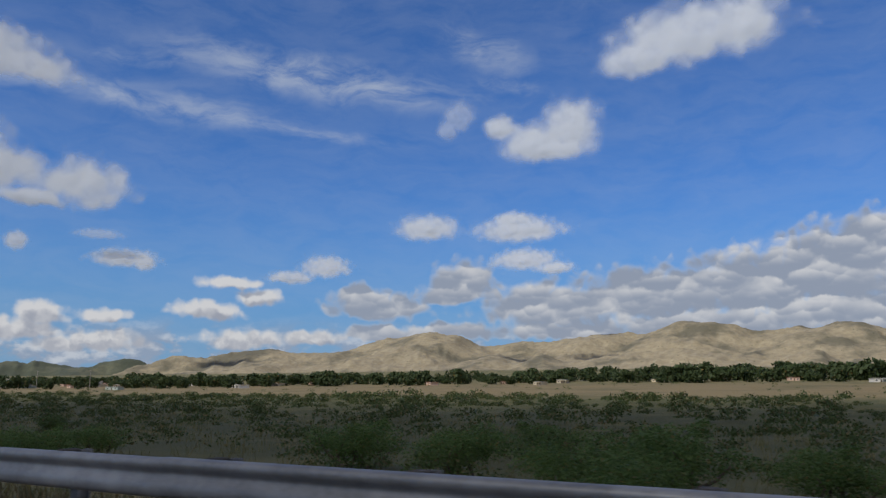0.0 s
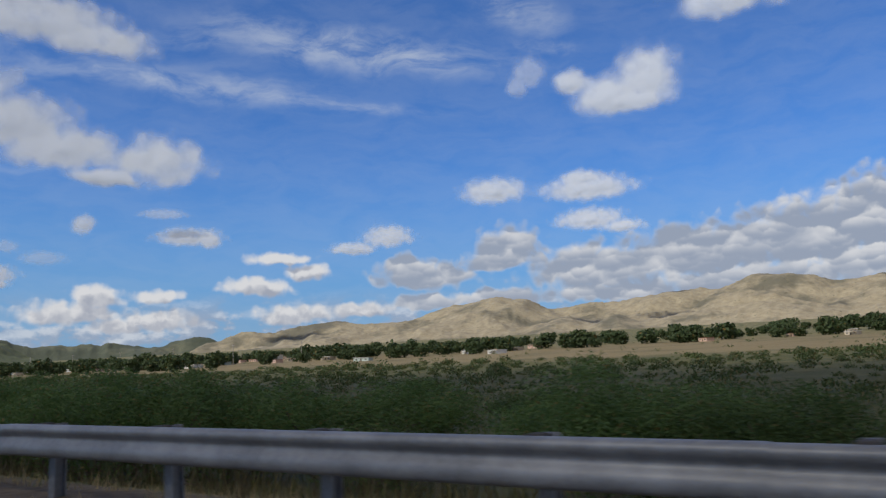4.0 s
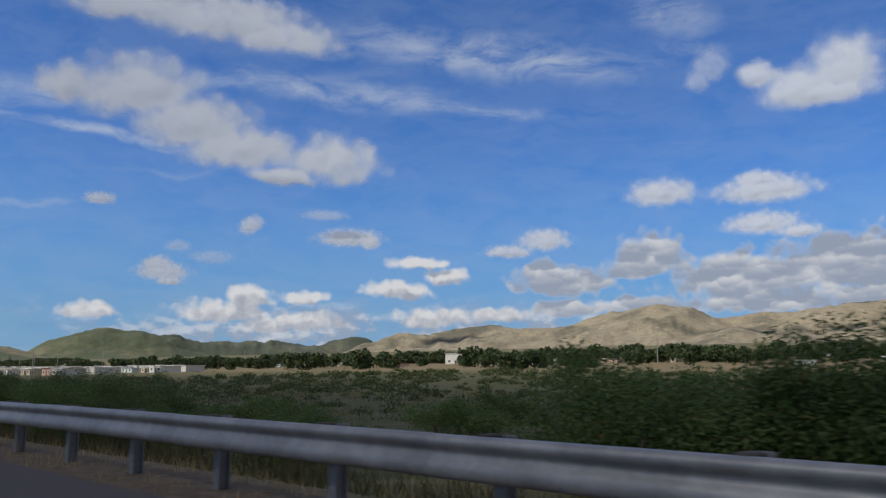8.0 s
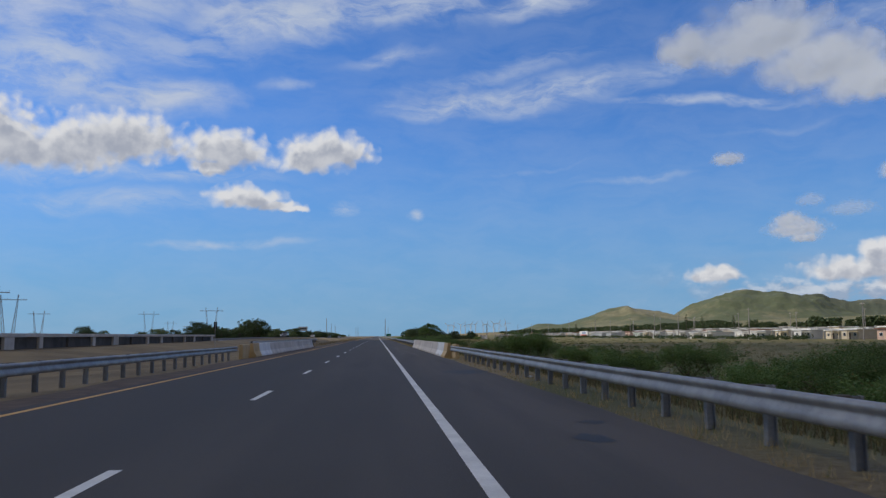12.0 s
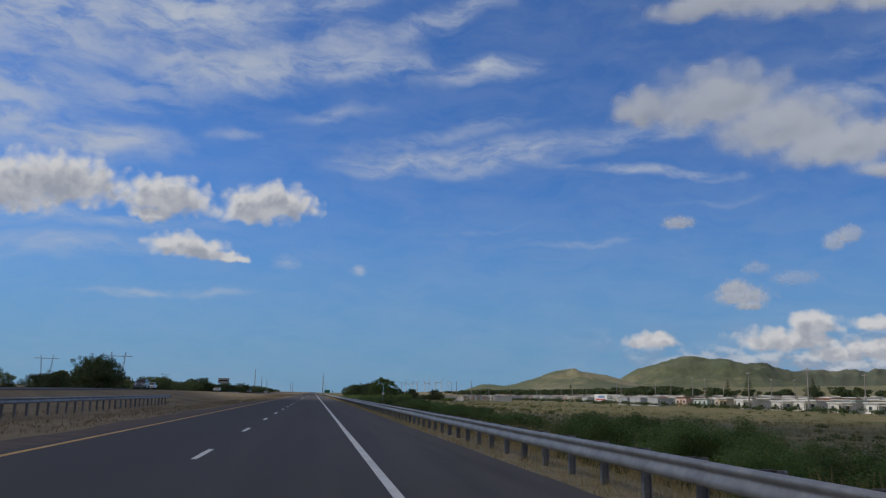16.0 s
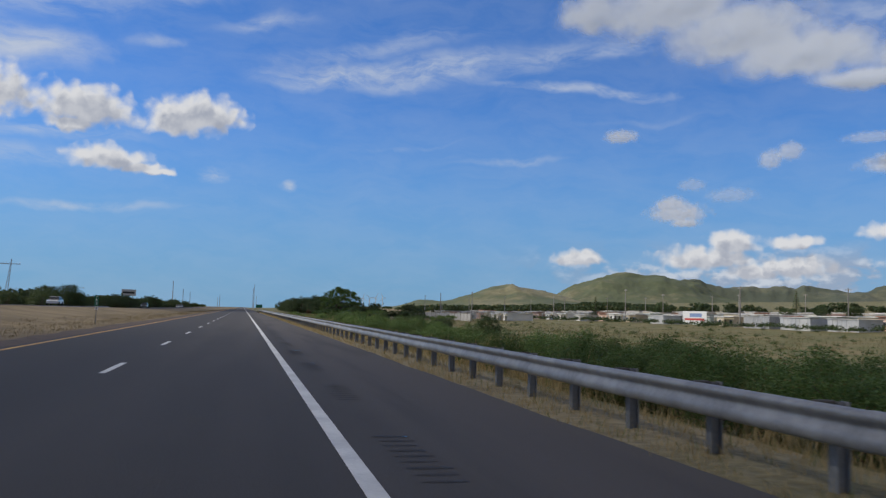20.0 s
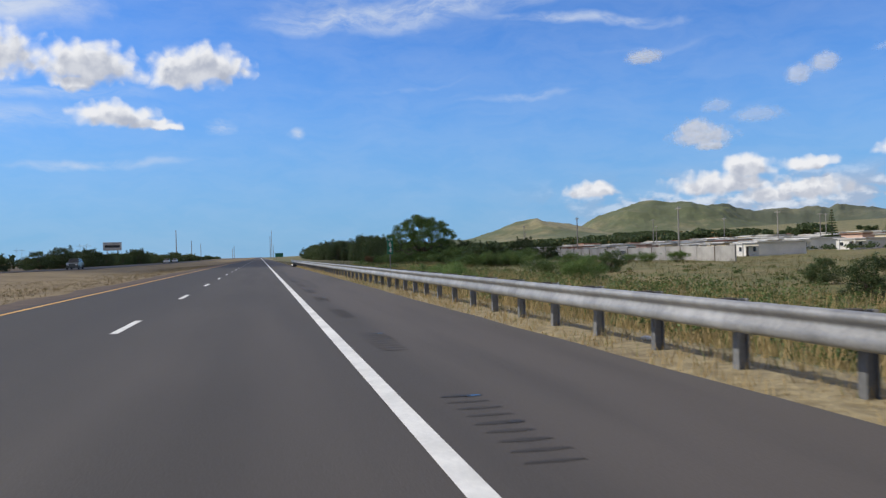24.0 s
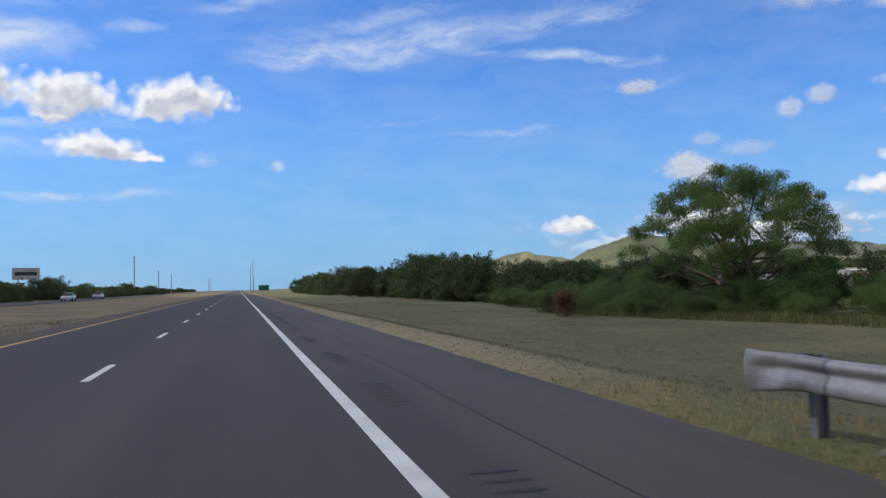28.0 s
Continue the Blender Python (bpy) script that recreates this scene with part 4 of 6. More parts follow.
def bush(name, label, gen, height, spread, count, leaf, mat, group):
    """A shrub one can see through at its rim: bare stems below, lobes of leaves above."""
    b = thing(name, label, "bush", group)
    lobes = []
    for k in range(9):
        a, q = gen.random() * 6.28, gen.random() ** 0.6
        hw = spread * (0.22 + 0.2 * gen.random())
        top = height * (0.45 + 0.45 * gen.random() * (1 - 0.4 * q))
        lobes.append((math.cos(a) * q * spread * 0.75, math.sin(a) * q * spread * 0.75, top * 0.75, hw, hw * 0.75))
    lobes.append((0, 0, height * 0.3, spread * 0.62, height * 0.32))
    for k in range(7):   # loose sprays that break the outline
        x, y, z, hw, hh = lobes[k]
        lobes.append((x + gen.normal() * hw * 0.8, y + gen.normal() * hw * 0.8, z + hh * 0.75, hw * 0.35, hh * 0.45))
    part("foliage", np_mesh("foliage", *leaves(lobes, count, leaf, gen, 0.35), mat), mat, b)
    st = Shape()
    for x, y, z, hw, hh in lobes[:9]:
        st.tube(limb_path((x * 0.12, y * 0.12, -0.3), (x, y, z), gen, 4), [0.035, 0.03, 0.024, 0.018, 0.008], 5)
    part("branchwork", st, BARK, b)
    return b


def tree(name, label, gen, height, spread, count, leaf, mat, group, flat=0.45, trunk=0.3, clear=0.3, droop=0.0, heads=34):
    """A forked trunk whose limbs carry a domed crown of many separate heads of leaves."""
    t = thing(name, label, "tree", group)
    lobes, st = [], Shape()
    fork = (gen.normal() * 0.02 * height, gen.normal() * 0.02 * height, height * max(clear, 0.12))
    st.tube(limb_path((0, 0, -0.4), fork, gen, 4, 0.05), [trunk * 1.25, trunk, trunk * 0.9, trunk * 0.85, trunk * 0.8], 8)
    low = height * clear
    for k in range(heads):
        u = (k + 0.5) / heads
        a, q = 2.4 * k + gen.normal() * 0.25, math.sqrt(u) * spread * (0.78 + 0.16 * gen.random())
        roof = low + (height - low) * (0.14 + 0.8 * math.sqrt(max(0.0, 1 - 0.93 * u)))
        z = roof * (1 - 0.10 * gen.random()) if k % 3 else low + (roof - low) * (0.25 + 0.5 * gen.random())
        hw = spread * (0.15 + 0.11 * gen.random()) * (34 / heads) ** 0.6
        end = (math.cos(a) * q, math.sin(a) * q, z - hw * flat * 0.6)
        lobes.append((*end, hw, hw * flat * 1.25))
        for j in range(2):
            lobes.append((end[0] + gen.normal() * hw * 0.9, end[1] + gen.normal() * hw * 0.9, end[2] + gen.normal() * hw * flat - droop * hw, hw * 0.5, hw * flat * 0.75))
        if k % 3 == 0 or k < 6:
            st.tube(limb_path(fork, end, gen, 5, 0.07), [trunk * 0.55, trunk * 0.42, trunk * 0.3, trunk * 0.2, trunk * 0.12, trunk * 0.04], 6)
    if clear < 0.08:   # leaves down to the ground
        for k in range(14):
            a, q, u = 6.28 * gen.random(), gen.random() ** 0.5, gen.random()
            lobes.append((math.cos(a) * spread * 0.8 * q, math.sin(a) * spread * 0.8 * q, height * (0.1 + 0.3 * u), spread * (0.2 + 0.2 * gen.random()), height * (0.08 + 0.1 * gen.random())))
    part("trunk", st, BARK, t)
    part("crown", np_mesh("crown", *leaves(lobes, count, leaf, gen, 0.2, droop=droop), mat), mat, t)
    return t


def tree_belt(name, label, places, gen, mat, per=700):
    """Far trees, too many to tell apart, as one mesh: places are (x, y, height, half width)."""
    v, f, n = [], [], 0
    for x, y, tall, wide in places:
        g0 = float(ground_z(x, y))
        lobes = [(x, y, g0 + tall * 0.36, wide * 0.85, tall * 0.4)] + [(x + gen.normal() * wide * 0.45, y + gen.normal() * wide * 0.45, g0 + tall * (0.35 + 0.45 * gen.random()), wide * (0.3 + 0.25 * gen.random()), tall * (0.13 + 0.12 * gen.random())) for k in range(8)]
        vv, ff = leaves(lobes, per, 0.055 * (tall + wide), gen, 0.5, 1.6)
        v.append(vv), f.append(ff + n)
        n += len(vv)
    return tagged(new(name, np_mesh(name, np.concatenate(v), np.concatenate(f), mat)), label, "trees", kind="stuff")


gen = np.random.default_rng(21)
ROADSIDE = "leafy green roadside bush with bare stems below"
kinds = [bush("bush", ROADSIDE, gen, 2.2, 1.5, 30000, 0.0205, LEAF, "roadside bushes") for k in range(5)]
small_kinds = [bush("shrub", "low green shrub in dry grass", gen, 1.1, 0.9, 11000, 0.019, LEAF, "low shrubs") for k in range(3)]


def plant(kind, x, y, height, base, turn=None, wide=None):
    k = height / base
    m = pose(x, y, float(ground_z(x, y)) - 0.05, 0, 0, gen.random() * 360 if turn is None else turn) @ Matrix.Diagonal((k * (wide or 1), k * (wide or 1), k, 1))
    return copy_thing(kind, m)


# stretches of bushes along the fence line: from, to, height, metres apart, nearest and farthest x
for y0, y1, tall, gap, xa, xb in [(-6, 28, 1.3, 3.0, 14, 22), (30, 33.4, 1.8, 1.6, 9, 12), (34.6, 37, 2.05, 1.1, 9, 11.5), (37.6, 40, 1.9, 1.1, 9, 11.5), (40, 46, 1.4, 2.0, 9, 13), (46.6, 48.4, 2.1, 0.9, 9, 11), (49, 50.6, 1.8, 1.0, 9, 11), (51, 63, 1.4, 2.2, 9.5, 14),
                                  (64, 68, 2.0, 1.1, 9, 11.5), (69, 73, 1.7, 1.6, 9, 12), (73, 82, 2.5, 1.0, 9, 12), (82, 91, 2.9, 1.1, 9, 12), (91, 139, 2.2, 1.9, 8.6, 12), (140, 144.5, 2.2, 0.9, 9, 12), (145, 153, 1.3, 2.4, 10, 16), (154, 157, 1.85, 1.0, 9, 11),
                                  (159.2, 161.2, 1.85, 0.8, 9, 11), (161.2, 163.6, 2.5, 0.8, 9, 11), (163.6, 169.5, 2.95, 0.75, 9, 12), (169.5, 174.2, 2.7, 0.85, 9, 12), (174.4, 178, 2.5, 0.8, 9, 11), (178, 183, 2.75, 0.9, 9, 12), (183, 185.2, 2.7, 0.8, 9.4, 12),
                                  (185.4, 188.6, 1.75, 0.9, 9, 11), (188.8, 193, 2.3, 0.8, 9, 11), (193, 204, 2.25, 1.0, 9, 12), (204, 207.6, 1.8, 1.1, 9, 11), (208, 210, 2.4, 0.9, 9, 11), (210, 216, 2.8, 0.9, 9, 11.5), (216, 221, 2.35, 0.9, 9, 11), (221.6, 226, 2.6, 0.8, 9, 11),
                                  (226, 232, 2.2, 1.0, 9, 11.5), (232, 240, 1.95, 1.0, 9, 11.5), (240.2, 241.8, 2.9, 0.9, 9.2, 10), (242, 246, 2.3, 1.0, 9, 12), (247, 251.6, 2.65, 0.6, 9, 11.5), (252, 257, 1.3, 1.6, 11, 16), (257, 265, 1.5, 1.3, 9, 12), (265, 269, 1.8, 1.2, 9, 12),
                                  (269, 278, 2.3, 0.9, 9, 12), (278, 291, 1.85, 1.0, 9, 12.5), (291, 304, 1.75, 1.1, 9, 13), (304, 353, 2.52, 0.9, 8.6, 12), (353, 364, 1.8, 1.5, 12, 18), (366, 404, 1.2, 4.0, 10, 17), (388, 398, 2.1, 2.2, 13, 17), (408, 416, 2.0, 2.0, 13, 17), (480, 545, 1.2, 6.0, 10, 17), (499, 508, 1.75, 0.8, 9, 13), (509, 513, 1.5, 1.0, 9.5, 12), (513, 525, 2.05, 0.8, 10, 13), (550, 588, 1.9, 1.1, 8.6, 13),
                                  (588, 618, 1.4, 2.6, 9, 14), (621, 641, 1.9, 1.0, 8.4, 13), (650, 662, 1.2, 3.0, 10, 14), (663, 690, 2.0, 1.0, 8.6, 14), (696, 740, 1.2, 7.0, 11, 16), (742, 752, 1.8, 2.6, 9.5, 13), (779, 786, 1.8, 2.4, 10, 14), (800, 850, 1.1, 9.0, 12, 18)]:
    y = y0 + gap * gen.random()
    while y < y1:
        if tall < 1.5:
            plant(small_kinds[gen.integers(3)], xa + (xb - xa) * gen.random(), y, tall * (0.8 + 0.4 * gen.random()), 0.72, wide=1.15)
        else:
            plant(kinds[gen.integers(5)], xa + (xb - xa) * gen.random() ** 1.4, y, tall * (0.84 + 0.24 * gen.random()), 1.79, wide=1.1 + 0.3 * gen.random())
        y += 1.6 * gap * (0.5 + 1.0 * gen.random())
# the clumps behind the bridge's end, a bare-branched one in the meadow
for x, y, tall in ((13.2, 442, 2.5), (14.6, 444, 2.4), (12.2, 445, 2.2), (13.0, 422.0, 1.6), (14.2, 422.6, 1.4), (14.8, 548, 1.35), (15.8, 550, 1.1), (20.2, 792, 2.2), (21.5, 790, 2.0)):
    plant(kinds[gen.integers(5)], x, y, tall, 1.6, wide=1.15)
for y in np.arange(-4, 400, 5.5):
    plant(small_kinds[gen.integers(3)], 12 + 22 * gen.random() ** 1.4, y + 5 * gen.random(), 1.1 + 0.7 * gen.random(), 1.0, wide=1.4)
for ob in (*kinds, *small_kinds):
    ob.matrix_basis = pose(18 + gen.random() * 20, 60 + gen.random() * 120, 0) @ Matrix.Diagonal((0.8, 0.8, 0.8, 1))
    ob.location.z = float(ground_z(ob.location.x, ob.location.y)) - 0.05

# trees
ACACIA = "spreading dark green thorn tree with a forked trunk"
big_tree = tree("tree", "broad rain tree with drooping feathery crown and dark trunk", np.random.default_rng(5), 11.2, 7.9, 150000, 0.058, LEAF_BRIGHT, "roadside trees", 0.5, 0.36, 0.2, 0.7, 74)
big_tree.matrix_basis = pose(33.6, 911.5, float(ground_z(33.6, 911.5)))
lone_tree = tree("tree", ACACIA, np.random.default_rng(8), 6.3, 7.6, 95000, 0.078, LEAF_TREE, "roadside trees", 0.5, 0.22, 0.05)
lone_tree.matrix_basis = pose(30.0, 84.0, float(ground_z(30.0, 84.0)))
far_kinds = [tree("tree", "dense dark green tree", np.random.default_rng(30 + k), 6.0, 3.4, 15000, 0.1, LEAF_FAR, "trees on the plain", 0.8, 0.2, 0.04) for k in range(4)]


def far_tree(x, y, height, wide=1.0):
    k = height / 6.0
    return copy_thing(far_kinds[gen.integers(4)], pose(x, y, float(ground_z(x, y)), 0, 0, gen.random() * 360) @ Matrix.Diagonal((k * wide, k * wide, k, 1)))


for ob, (x, y) in zip(far_kinds, ((44, 938), (52, 950), (60, 1010), (62, 930))):
    ob.matrix_basis = pose(x, y, float(ground_z(x, y)), 0, 0, x * 7)
# the belt of trees round the big one and on along the road
for k in range(20):
    far_tree(36 + 28 * gen.random(), 902 + 70 * gen.random(), 2.8 + 1.4 * gen.random(), 1.3)
for k in range(38):
    y = 985 + 9.5 * k + 6 * gen.random()
    far_tree(31 + 9 * gen.random() - 0.004 * (y - 985), y, 4.6 + 6.0 * gen.random() ** 0.8, 0.95 + 0.3 * gen.random())
for k in range(16):
    far_tree(33 + 8 * gen.random(), 935 + 4 * k, 3.6 + 2.2 * gen.random() + 0.12 * k, 1.2)
for k in range(24):   # the thicket at the meadow's far edge
    f = k / 23
    y = 888 + 75 * f
    edge = float(np.interp(y, [888, 897, 906, 915, 935, 965], [33.5, 31.0, 27.0, 23.5, 24.5, 30.0]))
    plant(kinds[gen.integers(5)], edge + 1.2 + 3.0 * gen.random(), y + 2 * gen.random(), 1.3 + 1.5 * gen.random(), 1.6, wide=1.3)
    plant(kinds[gen.integers(5)], edge + 5.0 + 5.0 * gen.random(), y + 2 * gen.random(), 2.2 + 1.8 * gen.random(), 1.6, wide=1.25)
for k in range(20):   # its near end: weedy shrubs before taller dark bushes
    y = 851 + 1.85 * k
    edge = float(np.interp(y, [851, 866, 888], [26.0, 28.5, 33.0]))
    plant(small_kinds[gen.integers(3)], edge + 1.0 + 2.0 * gen.random(), y + 1.5 * gen.random(), 0.9 + 0.7 * gen.random(), 0.9, wide=1.3)
    plant(kinds[gen.integers(5)], edge + 3.5 + 2.5 * gen.random(), y + 2 * gen.random(), 1.6 + 1.0 * gen.random(), 1.6, wide=1.3)
    plant(kinds[gen.integers(5)], edge + 7.0 + 4.0 * gen.random(), y + 2 * gen.random(), 2.4 + 0.9 * gen.random(), 1.6, wide=1.3)
for x, y, tall in ((33.0, 862.5, 4.0), (35.0, 860.5, 3.6), (31.5, 857.0, 3.2)):
    far_tree(x, y, tall, 1.25)
for k in range(16):
    y = 842 + 9.5 * k + 4 * gen.random()
    plant(kinds[gen.integers(5)], 57 + 0.1 * (y - 836) - 3 * gen.random(), y, 1.0 + 1.0 * gen.random(), 1.6, wide=1.4)
brown = bush("bush", "withered reddish brown bush at the thicket's edge", gen, 2.3, 1.3, 7000, 0.045, leafy("leaf_withered", (0.09, 0.05, 0.025), (0.17, 0.1, 0.05), share=0.1), "roadside bushes")
brown.matrix_basis = pose(22.9, 917, float(ground_z(22.9, 917)) - 0.05) @ Matrix.Diagonal((1.1, 1.1, 1.3, 1))
for k in range(8):
    far_tree(19 + 14 * gen.random(), 700 + 16 * k, 1.6 + 1.2 * gen.random(), 1.2)
# the belt along the far side of the field, and trees among the far houses
spots = []
for k in range(150):
    a = radians(38 + 60 * (k + gen.random()) / 150)
    d = 440 + 110 * gen.random() + 120 * (k % 3 == 0)
    tall = 4.5 + 5.5 * gen.random() ** 1.5 + 2.0 * (k > 90)
    spots.append((d * math.sin(a), 20 + d * math.cos(a), tall, tall * 0.75))
for k in range(170):
    tall = 4.5 + 4 * gen.random()
    spots.append((200 + 260 * gen.random(), 380 + 420 * gen.random(), tall, tall * 0.65))
for k in range(130):
    tall = 3.5 + 4 * gen.random() ** 2
    spots.append((235 + 330 * gen.random(), 640 + 900 * gen.random(), tall, tall * 0.8))
for k in range(130):   # the woods beyond the other carriageway
    y = 760 + 1900 * (k + gen.random()) / 130
    tall = 4.0 + 3.5 * gen.random() ** 2
    spots.append((-52 - 45 * gen.random() - 0.02 * (y - 760), y, tall, tall * 1.3))
for k in range(170):   # low woods on the plain ahead, up to the foot of the hills
    y = 1150 + 1700 * gen.random()
    tall = 4.5 + 3.5 * gen.random()
    spots.append((70 + (0.12 + 0.3 * gen.random()) * (y - 500), y, tall, tall * 1.6))
tree_belt("tree_belt", "dark green belt of trees across the plain", spots, gen, LEAF_FAR)
for k in range(9):
    far_tree(150 + 120 * gen.random(), 600 + 380 * gen.random(), 4.5 + 3.5 * gen.random(), 1.0)
# beyond the other carriageway
for k in range(70):
    y = 610 + 11.5 * k + 8 * gen.random()
    far_tree(-45 - 14 * gen.random(), y, (3.6 if k % 5 else 5.8) + 1.6 * gen.random(), 1.35)
for k in range(22):
    far_tree(-85 - 90 * gen.random(), 480 + 22 * k, 4.5 + 3 * gen.random(), 1.3)
far_tree(-40.5, 660, 6.8, 1.2), far_tree(-44, 668, 6.4, 1.1), far_tree(-47, 862, 7.0, 1.2)

# low scrub all over the near field, and the verges' grass


def scatter(name, label, xs, ys, heights, blades, width, mat, gen, spread, category="grass"):
    """Tufts of narrow blades at the places given, as one mesh."""
    n = len(xs) * blades
    x = np.repeat(xs, blades) + gen.normal(size=n) * spread * np.repeat(heights, blades)
    y = np.repeat(ys, blades) + gen.normal(size=n) * spread * np.repeat(heights, blades)
    h = np.repeat(heights, blades) * (0.5 + 0.6 * gen.random(n))
    z = ground_z(x, y) - 0.02
    a = gen.random(n) * 6.28
    lean = gen.normal(size=(n, 2)) * 0.28 * h[:, None]
    w = width * (0.6 + 0.8 * gen.random(n))
    dx, dy = np.cos(a) * w, np.sin(a) * w
    v = np.stack([np.stack([x - dx, y - dy, z], -1), np.stack([x + dx, y + dy, z], -1), np.stack([x + lean[:, 0] + dx * 0.25, y + lean[:, 1] + dy * 0.25, z + h], -1), np.stack([x + lean[:, 0] - dx * 0.25, y + lean[:, 1] - dy * 0.25, z + h], -1)], 1)
    return tagged(new(name, np_mesh(name, v.reshape(-1, 3), np.arange(4 * n).reshape(-1, 4), mat)), label, category, kind="stuff")


def scrub_cover(name, label, xs, ys, sizes, gen, mat, per=40, leaf=0.11):
    lobes = np.stack([xs, ys, ground_z(xs, ys) + sizes * 0.35, sizes * 0.8, sizes * 0.5], -1)
    n = len(xs) * per
    d = gen.normal(size=(n, 3))
    d /= np.linalg.norm(d, axis=1)[:, None]
    d[:, 2] = np.abs(d[:, 2])
    k = np.repeat(np.arange(len(xs)), per)
    c = lobes[k, :3] + d * (0.4 + 0.65 * gen.random(n))[:, None] * lobes[k][:, [3, 3, 4]]
    nrm = d + gen.normal(size=(n, 3)) * 0.7
    t = np.cross(nrm, gen.normal(size=(n, 3)))
    t /= np.linalg.norm(t, axis=1)[:, None]
    b = np.cross(nrm / np.linalg.norm(nrm, axis=1)[:, None], t)
    s = (np.minimum(sizes[k] * leaf, 0.028 + 0.0017 * np.abs(xs[k])) * (0.6 + 0.8 * gen.random(n)))[:, None]
    v = np.stack([c - t * s, c + b * s * 0.5, c + t * s, c - b * s * 0.5], 1).reshape(-1, 3)
    return tagged(new(name, np_mesh(name, v, np.arange(4 * n).reshape(-1, 4), mat)), label, "scrub", kind="stuff")


n = 3900
fx, fy = 17 + 140 * gen.random(n) ** 1.15, -60 + 470 * gen.random(n)
patchy = fbm(fx / 16, fy / 16, 61, 3)
scrub_cover("field_scrub", "dark green scrub dotted over the olive field", fx, fy, (0.5 + 1.7 * gen.random(n) ** 2) * (0.4 + 1.1 * patchy), gen, SCRUB, 110, 0.11)
n = 9000
fx, fy = 9 + 60 * gen.random(n) ** 1.6, -40 + 440 * gen.random(n)
scatter("field_grass", "rough olive grass between the shrubs", fx, fy, 0.25 + 0.4 * gen.random(n), 10, 0.014, leafy("grass_olive", (0.085, 0.09, 0.027), (0.17, 0.152, 0.054), dry=(0.24, 0.19, 0.08), share=0.2), gen, 0.7)
n = 1500
fx, fy = 9 + 90 * gen.random(n) ** 2.2, 415 + 400 * gen.random(n)
scrub_cover("meadow_scrub", "scattered green weeds in the dry meadow", fx, fy, (0.35 + 1.1 * gen.random(n) ** 3) * np.interp(fx, [16, 40], [1.0, 0.6]), gen, SCRUB, 110, 0.11)
n = 9000
fx, fy = 8 + 70 * gen.random(n) ** 1.5, 405 + 460 * gen.random(n)
scatter("meadow_grass", "rough olive and straw meadow grass", fx, fy, 0.2 + 0.4 * gen.random(n), 10, 0.014, leafy("grass_meadow", (0.085, 0.084, 0.028), (0.165, 0.143, 0.054), dry=(0.21, 0.175, 0.075), share=0.3), gen, 0.8)
n = 420
scrub_cover("hedge_scrub", "dark hedge of scrub before the houses", 97 + 9 * gen.random(n), 560 + 460 * gen.random(n), 0.9 + 1.1 * gen.random(n), gen, LEAF_FAR, 60, 0.16)
n = 900
scrub_cover("distant_scrub", "dark bushes dotted over the plain", 130 + 700 * gen.random(n), -100 + 1100 * gen.random(n), 1.0 + 1.6 * gen.random(n) ** 2, gen, LEAF_FAR, 30)

n = 15000
vy = np.concatenate([-6 + 480 * gen.random(5000), 470 + 400 * gen.random(10000)])
scatter("verge_grass", "short dry grass on the verge under the guardrail", 4.2 + 2.6 * gen.random(n) ** 1.3, vy, 0.07 + 0.16 * gen.random(n), 8, 0.006, STRAW, gen, 0.6)
n = 5600
vy = np.concatenate([480 + 150 * gen.random(1400), 630 + 210 * gen.random(4200)])
scatter("tall_grass", "tall dry golden grass beyond the guardrail", 7.6 + 12 * gen.random(n) ** 1.2, vy, 0.4 + 0.6 * gen.random(n), 22, 0.011, STRAW, gen, 0.45)
n = 1500
vy = 640 + 198 * gen.random(n)
scrub_cover("meadow_weeds", "green weeds among the golden grass", 7.5 + 14 * gen.random(n), vy, 0.5 + 1.0 * gen.random(n) ** 2, gen, SCRUB, 130, 0.09)
n = 2600
vy = 850 + 78 * gen.random(n)
scatter("fringe_grass", "long pale grass along the thicket's edge", np.interp(vy, [850, 866, 890, 928], [23.5, 26, 27.5, 24]) + 7 * gen.random(n), vy, 0.25 + 0.45 * gen.random(n), 14, 0.012, leafy("grass_fringe", (0.06, 0.075, 0.022), (0.17, 0.155, 0.06), dry=(0.3, 0.24, 0.1), share=0.25), gen, 0.6)
n = 3000
vy = -6 + 430 * gen.random(n)
scatter("rough_grass", "rough brown grass at the foot of the bushes", 6.4 + 4.0 * gen.random(n), vy, 0.25 + 0.4 * gen.random(n), 14, 0.009, leafy("grass_brown", (0.085, 0.068, 0.03), (0.17, 0.13, 0.06), dry=(0.07, 0.085, 0.03), share=0.3), gen, 0.5)
n = 7000
vy = 480 + 430 * gen.random(n)
scatter("median_grass", "short mown dry grass on the median", -8.2 - 9 * gen.random(n), vy, 0.06 + 0.12 * gen.random(n), 5, 0.012, leafy("grass_median", (0.16, 0.115, 0.055), (0.27, 0.2, 0.1), dry=(0.1, 0.1, 0.04), share=0.2), gen, 1.2)
n = 20000
vy = 838 + 147 * gen.random(n) ** 1.3
scatter("mown_grass", "short mown green and straw grass on the slope", 4.2 + 19 * gen.random(n), vy, 0.03 + 0.06 * gen.random(n), 6, 0.006, leafy("grass_short", (0.05, 0.062, 0.02), (0.13, 0.125, 0.05), dry=(0.3, 0.24, 0.11), share=0.3), gen, 1.4)

